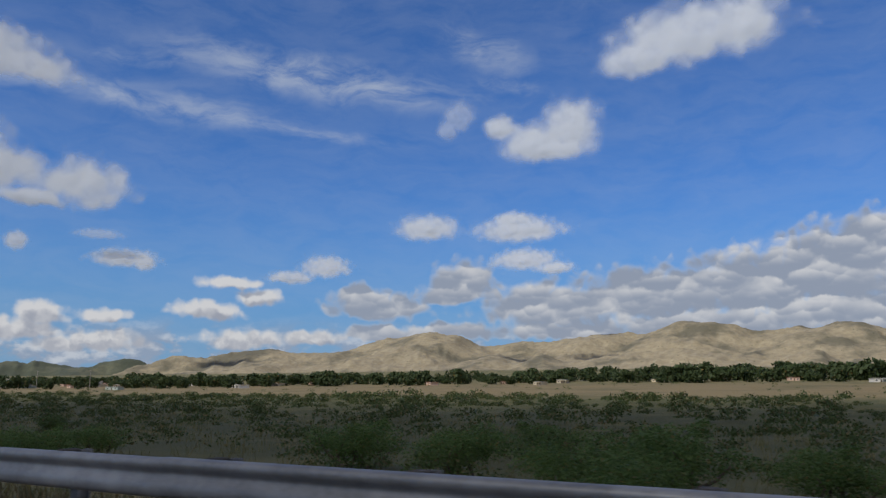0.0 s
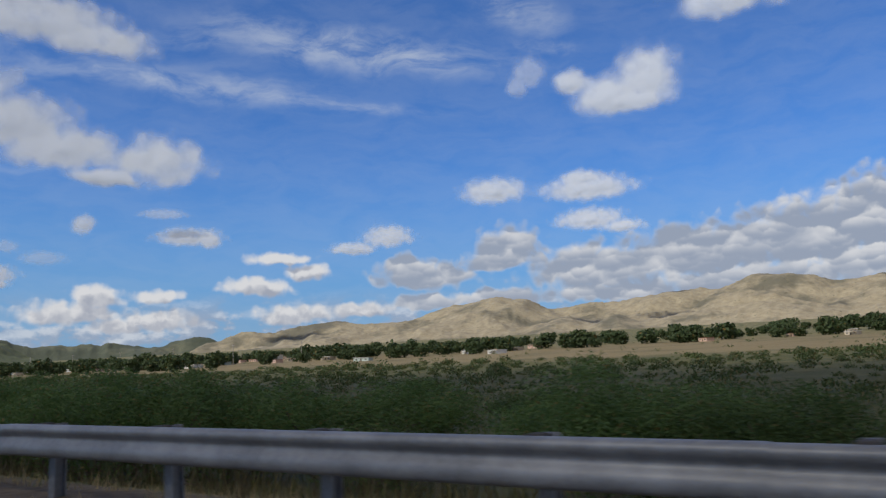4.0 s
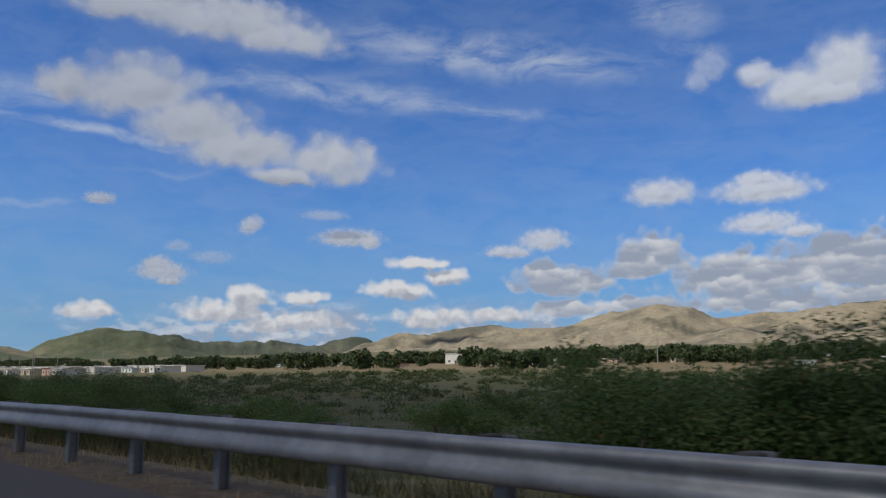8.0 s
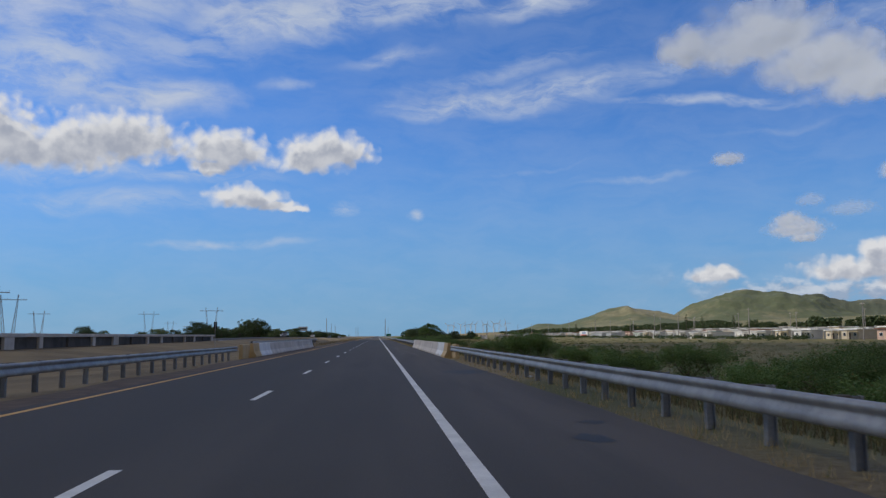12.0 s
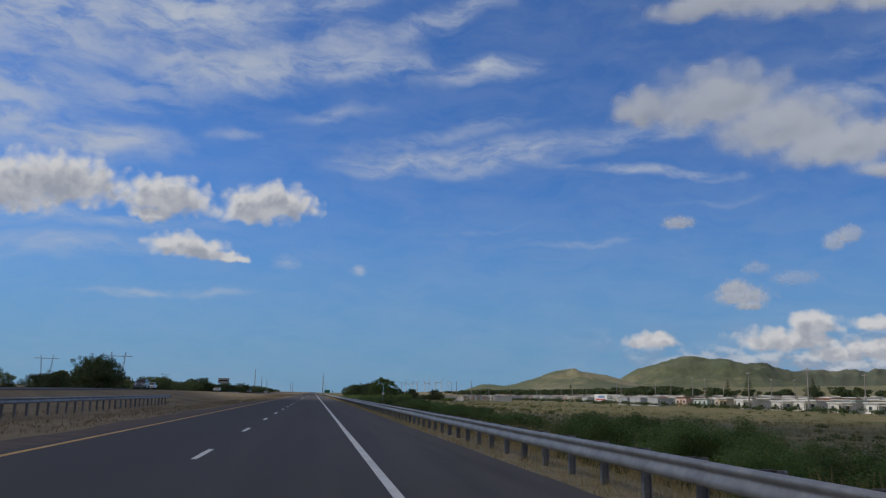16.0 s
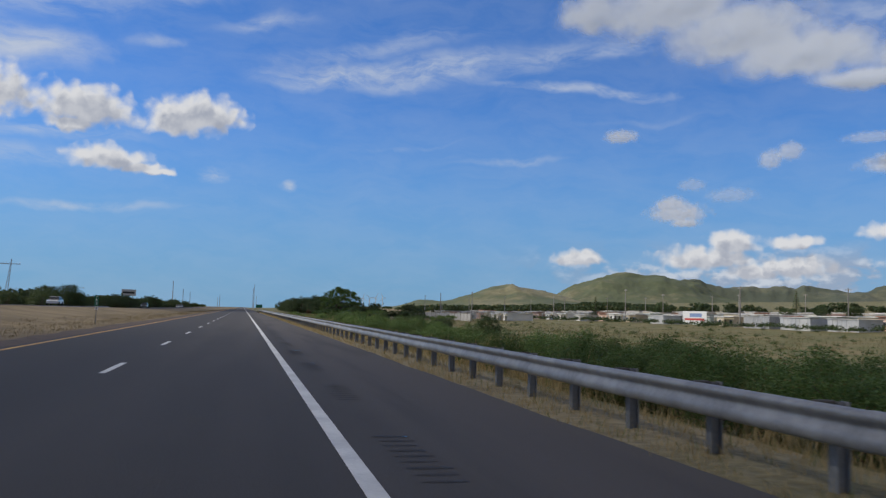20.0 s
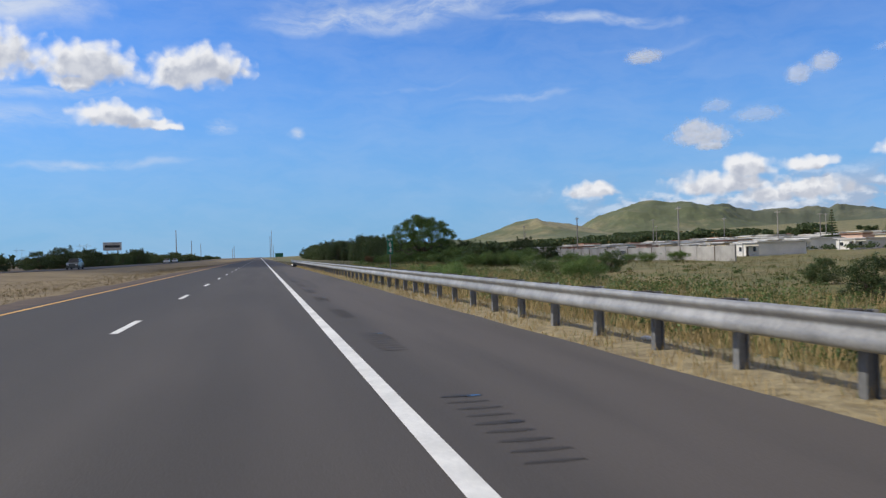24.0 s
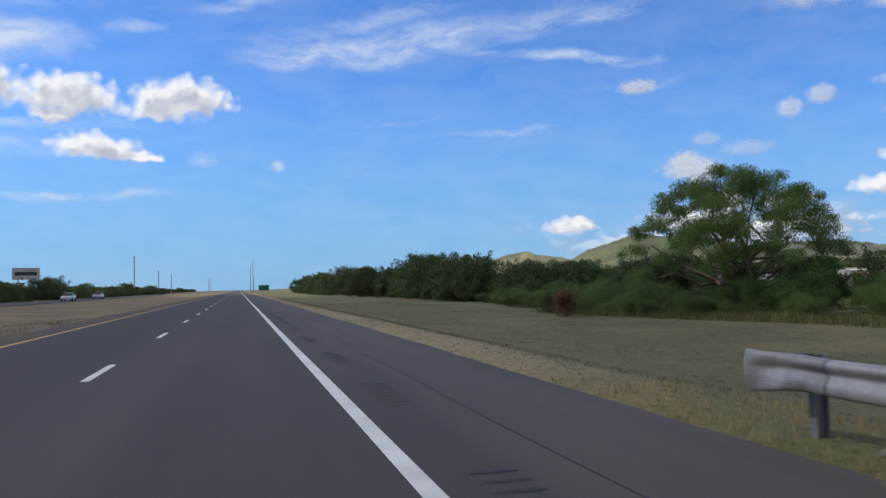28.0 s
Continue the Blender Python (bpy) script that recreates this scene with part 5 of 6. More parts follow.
# ------------------------------------------------------------------ the town beyond the meadow
PLASTER = [mottled("plaster", a, b, 0.6, 0.9, fine=9, vary=0.12) for a, b in (((0.6, 0.58, 0.54), (0.76, 0.74, 0.7)), ((0.5, 0.42, 0.3), (0.62, 0.53, 0.4)), ((0.42, 0.5, 0.46), (0.56, 0.62, 0.58)), ((0.55, 0.36, 0.28), (0.65, 0.46, 0.36)))]
ROOF = mottled("flat_roof", (0.55, 0.54, 0.52), (0.78, 0.77, 0.75), 0.4, 0.9, fine=5, vary=0.2)
ROOF_RED = mottled("red_roof", (0.22, 0.09, 0.06), (0.32, 0.15, 0.1), 0.8, 0.9, fine=8)
GLASS_DARK = mottled("window_dark", (0.015, 0.017, 0.02), (0.04, 0.045, 0.05), 2, 0.25)
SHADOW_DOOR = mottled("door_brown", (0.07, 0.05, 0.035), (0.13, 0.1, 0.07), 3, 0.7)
METAL_SHEET = mottled("sheet_metal", (0.4, 0.41, 0.42), (0.58, 0.58, 0.58), 0.7, 0.5, 0.2, fine=6, vary=0.2)


def house(w, d, h, plaster, roof, porch, label):
    """A low concrete house whose front faces -x."""
    t = thing("house", label, "house", "houses of the town")
    part("wall", Shape().box(0, -w / 2, -0.5, d, w / 2, h, 0.03), plaster, t)
    part("roof", Shape().box(-0.5, -w / 2 - 0.4, h + 0.004, d + 0.4, w / 2 + 0.4, h + 0.22, 0.03), roof, t)
    part("door", Shape().box(-0.06, -0.5, 0, -0.004, 0.5, 2.05, 0.01), SHADOW_DOOR, t)
    for y in (-w * 0.32, w * 0.3):
        win = part("window", Shape().box(-0.08, y - 0.75, 0.95, -0.004, y + 0.75, 2.1, 0.02), ROOF, t)
        part("pane", Shape().box(-0.095, y - 0.62, 1.05, -0.083, y + 0.62, 2.0), GLASS_DARK, win)
    if porch:
        part("porch_roof", Shape().box(-3.2, -w * 0.5, h - 0.25, -0.52, w * 0.08, h - 0.1, 0.02), roof, t)
        for y in (-w * 0.47, w * 0.04):
            part("porch_post", Shape().box(-3.1, y - 0.1, -0.4, -2.9, y + 0.1, h - 0.254, 0.01), plaster, t)
    return t


house_kinds = [house(10.5, 9, 2.9, PLASTER[0], ROOF, True, "low white concrete house with a flat roof"), house(9, 8, 3.0, PLASTER[1], ROOF, True, "tan concrete house with a flat roof and carport"),
               house(11, 9, 2.8, PLASTER[2], ROOF, False, "pale green concrete house with a flat roof"), house(8.5, 8, 3.1, PLASTER[3], ROOF_RED, False, "salmon house with a reddish roof"), house(12, 9, 5.6, PLASTER[0], ROOF, False, "two-storey white house with a flat roof")]
for k, ob in enumerate(house_kinds):
    ob.matrix_basis = pose(112, 700 + 13.0 * k, float(ground_z(112, 700 + 13 * k))) @ Matrix.Diagonal((0.85, 0.85, 0.8, 1))

house_kinds[4].matrix_basis = pose(330, 560, float(ground_z(330, 560)), 0, 0, 20)


def settle_house(x, y, kind, turn=0.0, size=1.0):
    k = size * (0.92 + 0.16 * gen.random())
    return copy_thing(house_kinds[kind], pose(x, y, float(ground_z(x, y)), 0, 0, turn) @ Matrix.Diagonal((k, k, k * 0.95, 1)))


for row, x in enumerate((112, 134, 156, 182)):
    for k in range(46 - 2 * row):
        y = 535 + 12.2 * k + 10 * row
        if row == 0 and 692 < y < 762 or gen.random() < 0.08:
            continue
        settle_house(x + gen.normal() * 1.2, y + gen.normal(), int(gen.choice(4, p=[0.5, 0.25, 0.15, 0.1])), gen.normal() * 2 + (180 if row % 2 else 0))
for k in range(15):   # behind the boundary wall
    settle_house(80 + 1.35 * k + gen.normal(), 862 + 13.0 * k, int(gen.choice(4, p=[0.6, 0.2, 0.1, 0.1])), -6 + gen.normal() * 2)
for k in range(32):   # the last rows, higher up the slope
    settle_house(205 + 30 * (k % 2) + gen.normal(), 790 + 10.5 * k, int(gen.choice(4, p=[0.55, 0.2, 0.15, 0.1])), gen.normal() * 3)
for k in range(40):   # the older quarter among trees, north of the tan field
    x = 250 + 190 * gen.random()
    settle_house(x, 330 + 430 * gen.random(), int(gen.choice(5, p=[0.5, 0.17, 0.15, 0.1, 0.08])), gen.random() * 60 - 30, 0.72)
for k in range(9):
    a = radians(45 + 45 * gen.random())
    d = 420 + 80 * gen.random()
    settle_house(d * math.sin(a), 20 + d * math.cos(a), int(gen.integers(4)), gen.random() * 60 - 30, 0.72)

# grey sheds and containers in front of the houses
for x, y, w, h in ((104, 742, 8, 2.2), (103, 754, 9, 2.4), (104, 768, 9, 2.5), (106, 815, 7, 2.2)):
    shed = thing("shed", "grey sheet-metal shed beside the houses", "shed", "sheds", pose(x, y, float(ground_z(x, y))))
    part("body", Shape().box(0, -w / 2, -0.4, 5, w / 2, h, 0.04), METAL_SHEET, shed)
    part("roof", Shape().box(-0.2, -w / 2 - 0.2, h + 0.004, 5.2, w / 2 + 0.2, h + 0.12, 0.02), ROOF, shed)
    for j in range(int(w / 1.2)):
        part("rib", Shape().box(-0.06, -w / 2 + 0.6 + 1.2 * j, 0.05, -0.004, -w / 2 + 0.7 + 1.2 * j, h - 0.1), METAL_SHEET, shed)

# hoarding with a white face
board = thing("hoarding", "white hoarding with red and blue print on posts", "billboard", "", pose(106, 796, float(ground_z(106, 796)), 0, 0, 20))
part("panel", Shape().box(-0.06, -3.6, 0.6, 0.06, 3.6, 3.4, 0.02), SIGN_WHITE, board)
RED = mottled("print_red", (0.5, 0.05, 0.05), (0.6, 0.1, 0.08), 2, 0.6)
BLUE = mottled("print_blue", (0.15, 0.25, 0.5), (0.3, 0.4, 0.6), 2, 0.6)
part("print_band", Shape().box(-0.075, -3.0, 1.2, -0.064, 3.0, 1.7), RED, board)
part("print_block", Shape().box(-0.075, -2.2, 2.0, -0.064, 1.4, 2.9), BLUE, board)
for y in (-3, 0, 3):
    part("post", Shape().box(0.064, y - 0.08, -0.4, 0.2, y + 0.08, 3.2), STEEL, board)

# long boundary wall of concrete panels
GREY_WALL = mottled("grey_wall", (0.27, 0.26, 0.245), (0.4, 0.385, 0.365), 0.5, 0.9, fine=9, vary=0.1)
wall = thing("boundary_wall", "long pale concrete panel wall with dark posts", "wall")
for k in range(30):
    y0 = 836 + 6.0 * k
    x0 = 61 + 0.1 * (y0 - 836)
    z0 = float(ground_z(x0, y0)) + 0.35
    p = part("panel", Shape().box(-0.07, 0.1, -1.2, 0.07, 5.9, 1.75, 0.015), GREY_WALL, wall)
    p.matrix_basis = pose(x0, y0, z0, 0, 0, -5.7)
    q = part("post", Shape().box(-0.12, -0.1, -1.2, 0.12, 0.096, 1.9, 0.015), SHADOW_DOOR if k % 2 else GREY_WALL, wall)
    q.matrix_basis = pose(x0, y0, z0, 0, 0, -5.7)
BARS = Shape()
for k in range(7):
    BARS.box(-0.086, 1.0 + 0.5 * k, 0.5 + 0.15 * (k % 2), -0.074, 1.35 + 0.5 * k, 1.3)
p = part("spray_marks", BARS, GLASS_DARK, wall, "dark scrawled paint marks")
p.matrix_basis = pose(61 + 4.2, 836 + 42, float(ground_z(65.2, 878)) + 0.35, 0, 0, -5.7)

# ------------------------------------------------------------------ poles, pylons
WOOD = mottled("pole_wood", (0.24, 0.22, 0.2), (0.4, 0.37, 0.34), 1.5, 0.9, fine=12, vary=0.2)


def utility_pole(tall, arms):
    t = thing("utility_pole", "weathered wooden utility pole with a crossarm", "utility pole", "utility poles")
    part("mast", Shape().tube([(0, 0, -0.5), (0, 0, tall * 0.5), (0, 0, tall)], [0.17, 0.14, 0.1], 8), WOOD, t)
    for k in range(arms):
        part("crossarm", Shape().box(-0.05, -1.1, tall - 0.5 - 0.8 * k, 0.05, 1.1, tall - 0.38 - 0.8 * k, 0.01), WOOD, t)
        for y in (-1, -0.4, 0.4, 1):
            part("insulator", Shape().tube([(0, y, tall - 0.376 - 0.8 * k), (0, y, tall - 0.2 - 0.8 * k)], [0.05, 0.03], 6), STEEL, t)
    return t


pole = utility_pole(9.5, 1)
pole.matrix_basis = pose(108, 690, float(ground_z(108, 690)))
for x, y, k in [(108, 548 + 58 * j, 0.9 + 0.06 * (j % 3)) for j in range(0, 10)] + [(145, 650 + 47 * j, 0.9 + 0.08 * (j % 2)) for j in range(9)] + [(194, 690 + 61 * j, 1.0) for j in range(6)] + [(300, 420 + 50 * j, 1.1) for j in range(7)] + [(70, 868, 0.95), (72, 920, 1.0), (80, 985, 1.0)]:
    copy_thing(pole, pose(x, y, float(ground_z(x, y))) @ Matrix.Diagonal((k, k, k, 1)))
tall_pole = utility_pole(27.0, 2)
tall_pole.matrix_basis = pose(10.5, 1520, -1) @ Matrix.Diagonal((1.5, 1.5, 1, 1))
for x, y, k in ((-62, 1400, 0.9), (-70, 1650, 0.8), (-74, 1850, 0.8), (13.0, 1850, 1.1), (-40, 2100, 0.8), (-52, 2400, 0.8), (24, 2300, 0.9)):
    copy_thing(tall_pole, pose(x, y, -1.2) @ Matrix.Diagonal((1.7, 1.7, k, 1)))


def pylon():
    """A tower on two slanting lattice legs with one long crossarm."""
    t = thing("pylon", "grey lattice power pylon on two slanting legs", "pylon", "power pylons")
    for s in (-1, 1):
        leg = Shape()
        for a, b in ((-0.5, -0.5), (0.5, -0.5), (0.5, 0.5), (-0.5, 0.5)):
            leg.tube([(s * 3 + a * 2.4, b * 2.4, -0.5), (s * 6.5 + a * 0.5, b * 0.5, 36)], [0.14, 0.1], 4)
        for k in range(9):
            f0, f1 = k / 9, (k + 1) / 9
            w0, w1 = 1.2 * (1 - f0) + 0.25 * f0, 1.2 * (1 - f1) + 0.25 * f1
            c0, c1 = s * (3 + 3.5 * f0), s * (3 + 3.5 * f1)
            for side in (-1, 1):
                leg.tube([(c0 - w0, side * w0, 36 * f0), (c1 + w1, side * w1, 36 * f1)], [0.07, 0.07], 4)
        part("leg", leg, STEEL, t)
    arm = Shape().box(-13, -0.35, 31.5, 13, 0.35, 32.0)
    for k in range(13):
        arm.tube([(-12 + 2 * k, 0, 32), (-11 + 2 * k, 0, 33.2)], [0.08, 0.08], 4)
    part("crossarm", arm, STEEL, t)
    return t


tower = pylon()
tower.matrix_basis = pose(-292, 1060, -1, 0, 0, 10)
for x, y, turn in ((-432, 1480, 10), (-452, 2250, 10), (-560, 2900, 15), (-330, 2450, 10), (-255, 940, 10), (-300, 1500, 12), (-190, 1350, 5)):
    copy_thing(tower, pose(x, y, -1.2, 0, 0, turn))



def wind_turbine(x, y, turn, spin):
    t = thing("wind_turbine", "white three-bladed wind turbine far off on the plain", "wind turbine", "wind turbines on the plain", pose(x, y, float(ground_z(x, y)), 0, 0, turn))
    part("tower", Shape().tube([(0, 0, -1), (0, 0, 22), (0, 0, 44)], [1.7, 1.4, 1.0], 10), SIGN_WHITE, t)
    part("nacelle", Shape().box(-1.2, -2.2, 43, 1.2, 3.6, 45.6, 0.4), SIGN_WHITE, t)
    hub = part("hub", Shape().tube([(0, -3.6, 44.3), (0, -2.2, 44.3)], [0.5, 1.2], 10), SIGN_WHITE, t)
    for k in range(3):
        a = radians(spin + 120 * k)
        across, out = Vector((math.cos(a), 0, -math.sin(a))), Vector((math.sin(a), 0, math.cos(a)))
        c = Vector((0, -3.0, 44.3))
        blade = Shape()
        for y0 in (-0.25, 0.25):
            rows = [c + out * r + across * w + Vector((0, y0, 0)) for r, w in ((1, -0.8), (6, -1.3), (23, -0.2), (23, 0.3), (6, 1.0), (1, 0.8))]
            blade.quad(rows[0], rows[1], rows[4], rows[5]).quad(rows[1], rows[2], rows[3], rows[4])
        part("blade", blade, SIGN_WHITE, hub)


g = np.random.default_rng(3)
for k in range(11):
    a = radians(4.9 + 0.4 * k + 0.12 * g.random())
    wind_turbine(4100 * math.sin(a), 470 + 4100 * math.cos(a) + 60 * g.random(), 20 * g.random() - 10, 120 * g.random())


def pine(x, y, tall, seed):
    """A conifer in whorls of flat branches round a straight stem."""
    g = np.random.default_rng(seed)
    t = thing("pine", "tall dark conifer with tiers of level branches among the houses", "tree", "conifers of the town", pose(x, y, float(ground_z(x, y))))
    part("trunk", Shape().tube([(0, 0, -0.3), (0, 0, tall * 0.5), (0, 0, tall)], [0.22, 0.15, 0.04], 7), BARK, t)
    lobes = []
    for k in range(13):
        f = k / 12
        r = tall * 0.2 * (1 - 0.85 * f)
        for j in range(6):
            a = 6.28 * j / 6 + k
            lobes.append((math.cos(a) * r * 0.7, math.sin(a) * r * 0.7, tall * (0.16 + 0.82 * f), r * 0.5, tall * 0.018))
    part("crown", np_mesh("crown", *leaves(lobes, 6000, 0.12, g, 0.1), LEAF_FAR), LEAF_FAR, t)


for x, y, tall, seed in ((150, 768, 10.5, 1), (172, 764, 9.5, 2), (128, 905, 8.5, 3), (210, 900, 11, 4)):
    pine(x, y, tall, seed)

# roadside hoarding beyond the other carriageway, and a roof line far ahead
hoard = thing("hoarding", "large roadside hoarding on steel posts", "billboard", "", pose(-70, 1168, -1.0, 0, 0, 8))
part("panel", Shape().box(-4.2, -0.2, 7.2, 4.2, 0.2, 11.2, 0.05), METAL_SHEET, hoard)
part("print_band", Shape().box(-3.4, -0.22, 8.6, 3.4, -0.204, 9.8), GLASS_DARK, hoard)
for x in (-2.4, 2.4):
    part("post", Shape().box(x - 0.2, 0.204, -0.5, x + 0.2, 0.6, 10.5), STEEL, hoard)
far_sign = thing("road_sign", "dark back of a small sign on a post in the median", "road sign", "", pose(-19.3, 470.5, float(ground_z(-19.3, 470.5))))
part("post", Shape().box(-0.03, -0.06, -0.4, 0.03, -0.012, 2.9, 0.004), STEEL, far_sign)
part("plate", Shape().box(-0.2, -0.008, 2.1, 0.2, 0.01, 3.0, 0.004), DARK, far_sign)
km_sign(-10.4, 678.0, "63", "8", 1.1)
gantry = thing("direction_sign", "distant green direction sign on two posts", "road sign", "", pose(12, 1290, -0.8))
part("plate", Shape().box(-2.5, -0.05, 1.8, 2.5, 0.05, 4.4, 0.02), GREEN_SIGN, gantry)
for x in (-1.8, 1.8):
    part("post", Shape().box(x - 0.1, 0.054, -0.4, x + 0.1, 0.25, 4.2), STEEL, gantry)

# the railing of the opposite bridge: a pale beam over piers and a wall painted shade-dark
rail_far = thing("bridge_railing", "pale beam of the opposite bridge over a shade-dark wall and piers", "bridge railing", "", pose(-25.9, 0, 0))
# shade under the beam is put into this near-black concrete colour
SHADED_CONCRETE = mottled("shaded_concrete", (0.05, 0.045, 0.04), (0.12, 0.11, 0.1), 0.7, 0.9, fine=9)
fz = float(far_z(460))
part("back_wall", Shape().box(-0.5, 420, -1.2, -0.2, 504, fz + 0.72, 0.02), SHADED_CONCRETE, rail_far, "concrete below the beam, coloured dark for shade")
part("beam", Shape().box(-0.55, 419, fz + 0.724, 0.1, 505, fz + 1.0, 0.03), CONCRETE, rail_far)
part("end_block", Shape().box(-0.6, 416.4, -1.0, 0.15, 418.99, fz + 0.95, 0.04), OCHRE, rail_far, "ochre end block")
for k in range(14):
    part("pier", Shape().box(-0.19, 423 + 6.1 * k, -1.2, 0.02, 423.7 + 6.1 * k + 0.9 * (k % 4 == 1), fz + 0.72, 0.02), CONCRETE if k % 3 else SHADED_CONCRETE, rail_far)

# ------------------------------------------------------------------ vehicles on the other carriageway


def paint(name, colour):
    m, nt, bsdf = material(name, 0.3)
    bsdf.inputs["Base Color"].default_value = (*colour, 1)
    bsdf.inputs["Coat Weight"].default_value = 0.5
    return m


def car(x, y, colour, label, tall=1.0, long=4.4):
    """A car that faces -y."""
    c = thing("car", label, "car", "cars on the far carriageway", pose(x, y, float(far_z(y))))
    body_mat = paint("car_paint", colour)
    side = [(-long / 2, 0.35), (-long / 2, 0.78 * tall), (-long / 2 + 0.9, 0.92 * tall), (long / 2 - 0.5, 1.0 * tall), (long / 2, 0.85 * tall), (long / 2, 0.35)]
    cabin = [(-long / 2 + 1.0, 0.9 * tall), (-long / 2 + 1.75, 1.42 * tall), (long / 2 - 1.1, 1.45 * tall), (long / 2 - 0.35, 0.97 * tall)]

    def extrude(points, w0, w1):
        s, k = Shape(), len(points)
        zs = [p[1] for p in points]
        lo, hi = min(zs), max(zs)
        wid = [w0 + (w1 - w0) * (z - lo) / (hi - lo) for z in zs]
        s.v = [(-w, p[0], p[1]) for p, w in zip(points, wid)] + [(w, p[0], p[1]) for p, w in zip(points, wid)]
        s.f = [(i, (i + 1) % k, k + (i + 1) % k, k + i) for i in range(k)]
        if k == 4:
            s.f += [(3, 2, 1, 0), (4, 5, 6, 7)]
        else:
            s.f += [(3, 2, 1, 0), (5, 4, 3, 0), (6, 7, 8, 9), (6, 9, 10, 11)]
        return s
    part("body", extrude(side, 0.9, 0.86), body_mat, c)
    glass = part("cabin", extrude(cabin, 0.84, 0.66), GLASS_DARK, c, "dark glazed cabin")
    part("roof_panel", Shape().box(-0.64, -long / 2 + 1.7, 1.40 * tall, 0.64, long / 2 - 1.15, 1.48 * tall, 0.02), body_mat, glass)
    for sx in (-0.86, 0.86):
        for sy in (-long / 2 + 0.85, long / 2 - 0.85):
            part("wheel", Shape().tube([(sx - 0.1, sy, 0.33), (sx + 0.1, sy, 0.33)], [0.33, 0.33], 14), DARK, c)
        part("headlight", Shape().box(sx * 0.75 - 0.16, -long / 2 - 0.02, 0.6 * tall, sx * 0.75 + 0.16, -long / 2 - 0.004, 0.74 * tall), SIGN_WHITE, c)
    return c


car(-29.4, 1019, (0.75, 0.75, 0.74), "white saloon car on the far carriageway")
car(-31.0, 1062, (0.6, 0.6, 0.6), "silver car on the far carriageway", 1.05)
car(-29.0, 880, (0.1, 0.11, 0.1), "dark pickup-like car on the far carriageway", 1.2, 4.8)
car(-29.5, 642, (0.16, 0.17, 0.2), "dark grey van on the far carriageway", 1.15, 4.6)
car(-33.5, 672, (0.7, 0.71, 0.72), "white car on the far carriageway")
car(-29.8, 760, (0.7, 0.7, 0.7), "white car farther along the far carriageway")

# ------------------------------------------------------------------ on the road itself
g0 = np.random.default_rng(12)
for k in range(-29, 25):   # ground-in rumble strips beside the edge line, drawn as flat dark quads; rain water stands in some grooves
    y_far = 774.1 + 6.1 * k
    dull, dark, wet = Shape(), Shape(), Shape()
    for j in range(9):
        x0, x1 = 1.40 + 0.05 * g0.random(), 1.80 + 0.07 * g0.random()
        w = 0.10 * (0.7 + 0.5 * g0.random())
        ya = y_far - 0.3 * j
        xm = x0 + (x1 - x0) * (0.35 + 0.4 * g0.random())
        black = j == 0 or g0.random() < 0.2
        for s, a, b, lift in ((dull, x0, x1, 0.003), (dark, x0 if j == 0 else xm, x1, 0.0045)):
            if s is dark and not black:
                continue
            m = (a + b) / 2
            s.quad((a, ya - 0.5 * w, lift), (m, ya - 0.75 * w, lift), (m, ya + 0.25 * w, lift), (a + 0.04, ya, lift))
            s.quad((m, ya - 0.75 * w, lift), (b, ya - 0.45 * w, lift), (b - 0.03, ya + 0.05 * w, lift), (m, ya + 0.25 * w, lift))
        if j == 0 and k % 3:
            m = (xm + x1) / 2
            wet.quad((xm, ya - 0.75 * w, 0.006), (m, ya - 0.85 * w, 0.006), (m, ya - 0.1 * w, 0.006), (xm + 0.05, ya - 0.35 * w, 0.006))
            wet.quad((m, ya - 0.85 * w, 0.006), (x1 - 0.02, ya - 0.6 * w, 0.006), (x1 - 0.04, ya - 0.2 * w, 0.006), (m, ya - 0.1 * w, 0.006))
    strip_ob = part("rumble_strip", dull, GROOVE_DULL, road)
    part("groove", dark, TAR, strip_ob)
    if wet.f:
        part("puddle", wet, WATER, strip_ob)
hatch = mottled("worn_line", (0.34, 0.34, 0.33), (0.56, 0.56, 0.54), 1.5, 0.8, fine=20)
for k in range(5):   # worn cross lines on the bridge's shoulder
    y = 431 + 8.6 * k
    part("hatch_line", Shape().quad((1.2, y, 0.004), (4.0, y - 0.5, 0.004), (4.0, y - 0.34, 0.004), (1.2, y + 0.16, 0.004)), hatch, road)


def stain(x, y, rx, ry, seed):
    g = np.random.default_rng(seed)
    n = 18
    a = np.linspace(0, 2 * np.pi, n, endpoint=False)
    r = 0.7 + 0.5 * g.random(n)
    s = Shape()
    pts = [(x + rx * r[i] * math.cos(a[i]), y + ry * r[i] * math.sin(a[i]), 0.004) for i in range(n)]
    for i in range(0, n, 2):
        s.quad((x, y, 0.004), pts[i], pts[(i + 1) % n], pts[(i + 2) % n])
    part("stain", s, TAR, road, "dark patch on the asphalt")


crack = Shape()
for k in range(34):   # a sealed seam along the shoulder
    ya, xa, xb = 812 + 2.0 * k, 2.31 + 0.02 * math.sin(k * 1.3), 2.31 + 0.02 * math.sin((k + 1) * 1.3)
    crack.quad((xa - 0.008, ya, 0.004), (xa + 0.008, ya, 0.004), (xb + 0.008, ya + 2, 0.004), (xb - 0.008, ya + 2, 0.004))
part("seam", crack, TAR, road, "dark seam in the shoulder")
# the first is a broad dark patch by the rail, the rest small stains
stain(3.2, 399, 0.9, 1.6, 1), stain(2.8, 379, 0.25, 0.5, 2), stain(2.2, 345, 0.2, 0.6, 3), stain(2.32, 833.95, 0.06, 0.28, 4), stain(3.3, 381, 0.2, 0.3, 5)

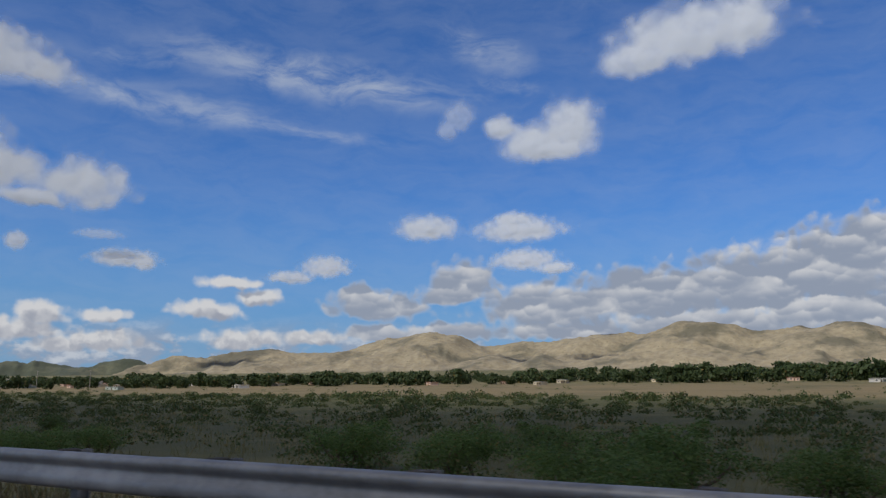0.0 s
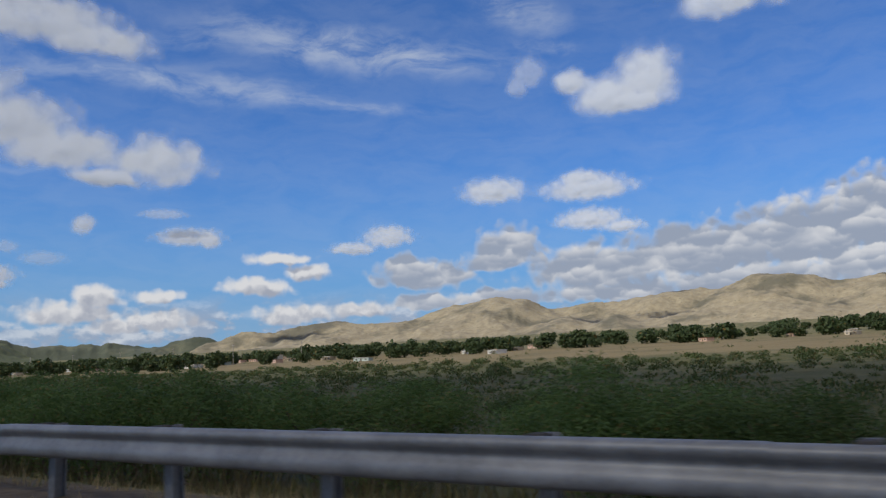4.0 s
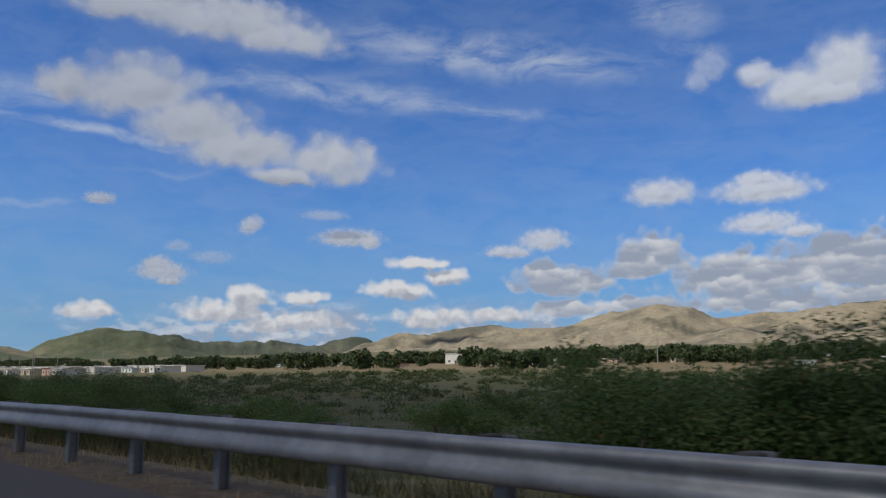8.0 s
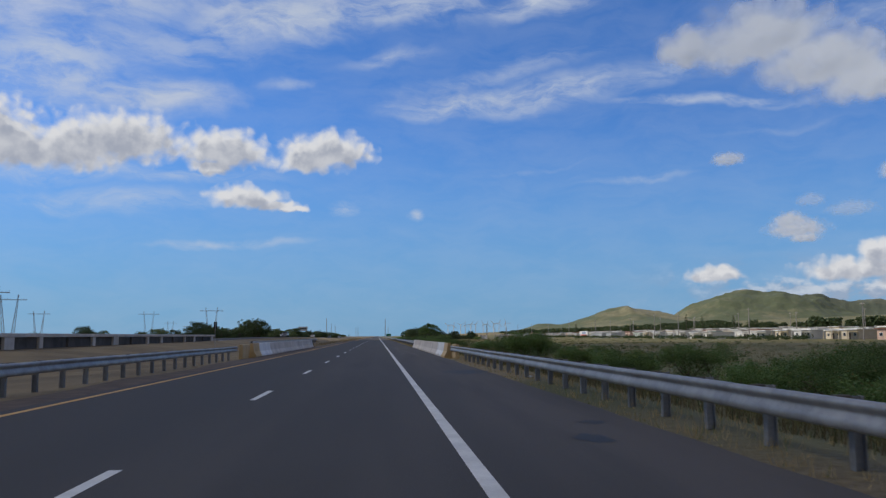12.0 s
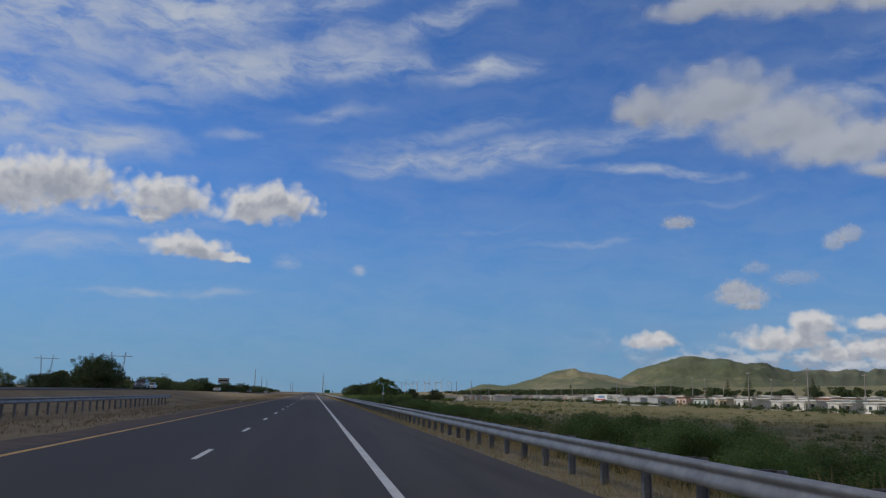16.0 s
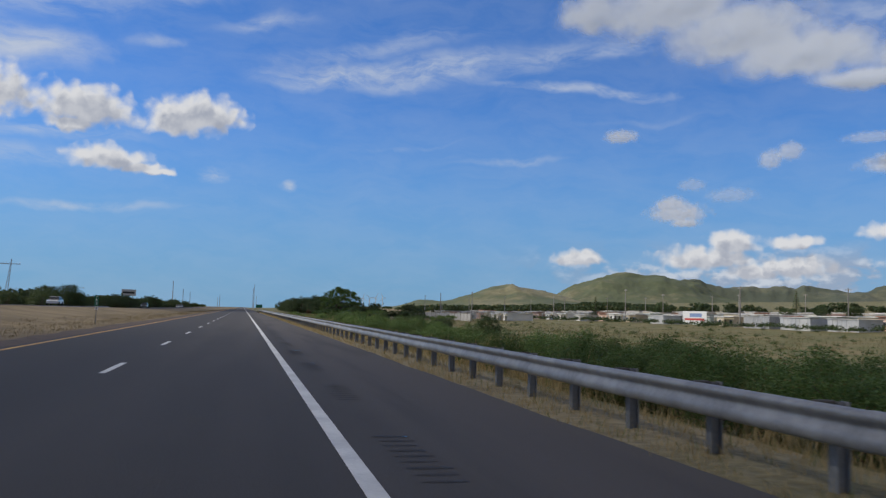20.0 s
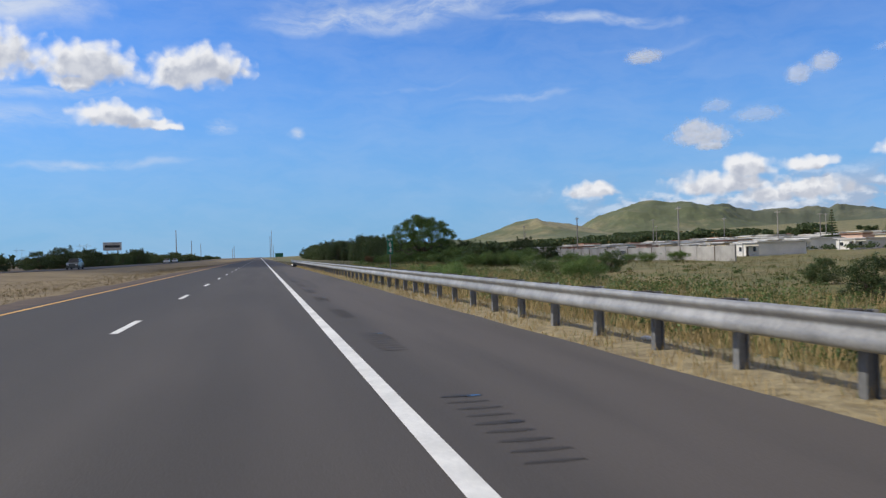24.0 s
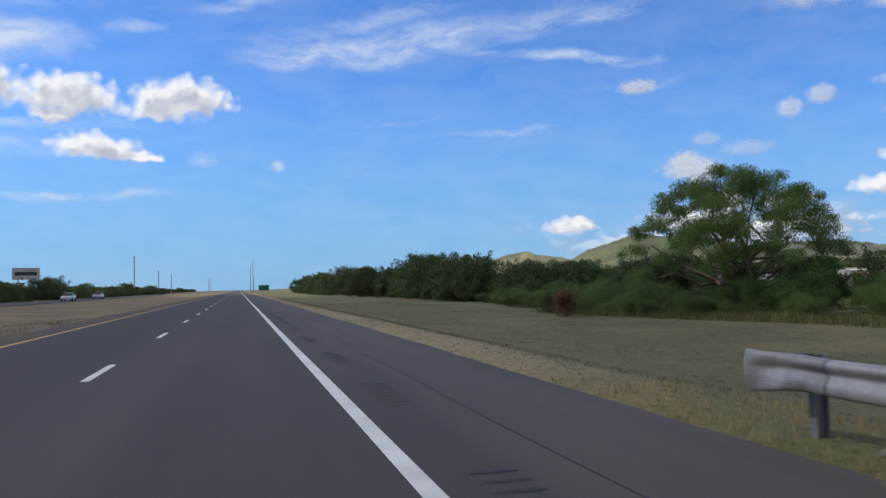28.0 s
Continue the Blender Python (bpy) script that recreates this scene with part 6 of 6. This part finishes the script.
# bin bag and litter on the verge
BAG = mottled("black_plastic", (0.008, 0.008, 0.009), (0.02, 0.02, 0.022), 6, 0.25)
bag = thing("rubbish_bag", "black plastic rubbish bag slumped beside the guardrail", "bag", "", pose(3.84, 839.25, 0.0))
for name, cx, cy, rr in (("sack", 0.0, 0.0, 0.2), ("knot", 0.25, 0.05, 0.15)):
    bm = bmesh.new()
    bmesh.ops.create_icosphere(bm, subdivisions=3, radius=rr)
    for v in bm.verts:
        k = 1 + 0.28 * noise.noise(v.co * 7 + Vector((cx * 5, 3, 1)))
        v.co = Vector((v.co.x * k * 1.1, v.co.y * k, max(-0.14, v.co.z * k * 1.0)))
        v.co += Vector((cx, cy, 0.135))
    me = bpy.data.meshes.new(name)
    bm.to_mesh(me)
    bm.free()
    me.materials.append(BAG)
    part(name, me, BAG, bag)
tyre = thing("tyre_scrap", "half of an old black tyre lying in the verge grass", "tyre", "", pose(5.6, 846.5, 0.02))
arc = [(0.34 * math.cos(a), 0.1 * math.sin(2 * a), 0.34 * math.sin(a)) for a in np.linspace(-0.15, math.pi + 0.15, 14)]
part("tread", Shape().tube(arc, [0.1] * 14, 8), DARK, tyre)
LITTER = mottled("litter_white", (0.6, 0.6, 0.58), (0.8, 0.8, 0.78), 9, 0.6)
g = np.random.default_rng(77)
for x, y in ((5.0, 67.2), (5.2, 282.6), (4.9, 283.6), (4.9, 347.6), (5.0, 395.5), (4.9, 516), (5.3, 747.5), (5.4, 775.5), (5.0, 771.9), (5.6, 152.5), (4.8, 218), (4.9, 340)):
    bm = bmesh.new()
    bmesh.ops.create_icosphere(bm, subdivisions=2, radius=0.07)
    for v in bm.verts:
        v.co = Vector((v.co.x * (1 + 0.5 * g.random()), v.co.y * 0.8, v.co.z * 0.6 * (0.6 + 0.6 * g.random())))
    me = bpy.data.meshes.new("litter")
    bm.to_mesh(me)
    bm.free()
    me.materials.append(LITTER)
    ob = tagged(new("litter", me), "crumpled scrap of pale litter on the grass", "litter", "litter on the verge")
    ob.location = (x, y, float(ground_z(x, y)) + 0.03)
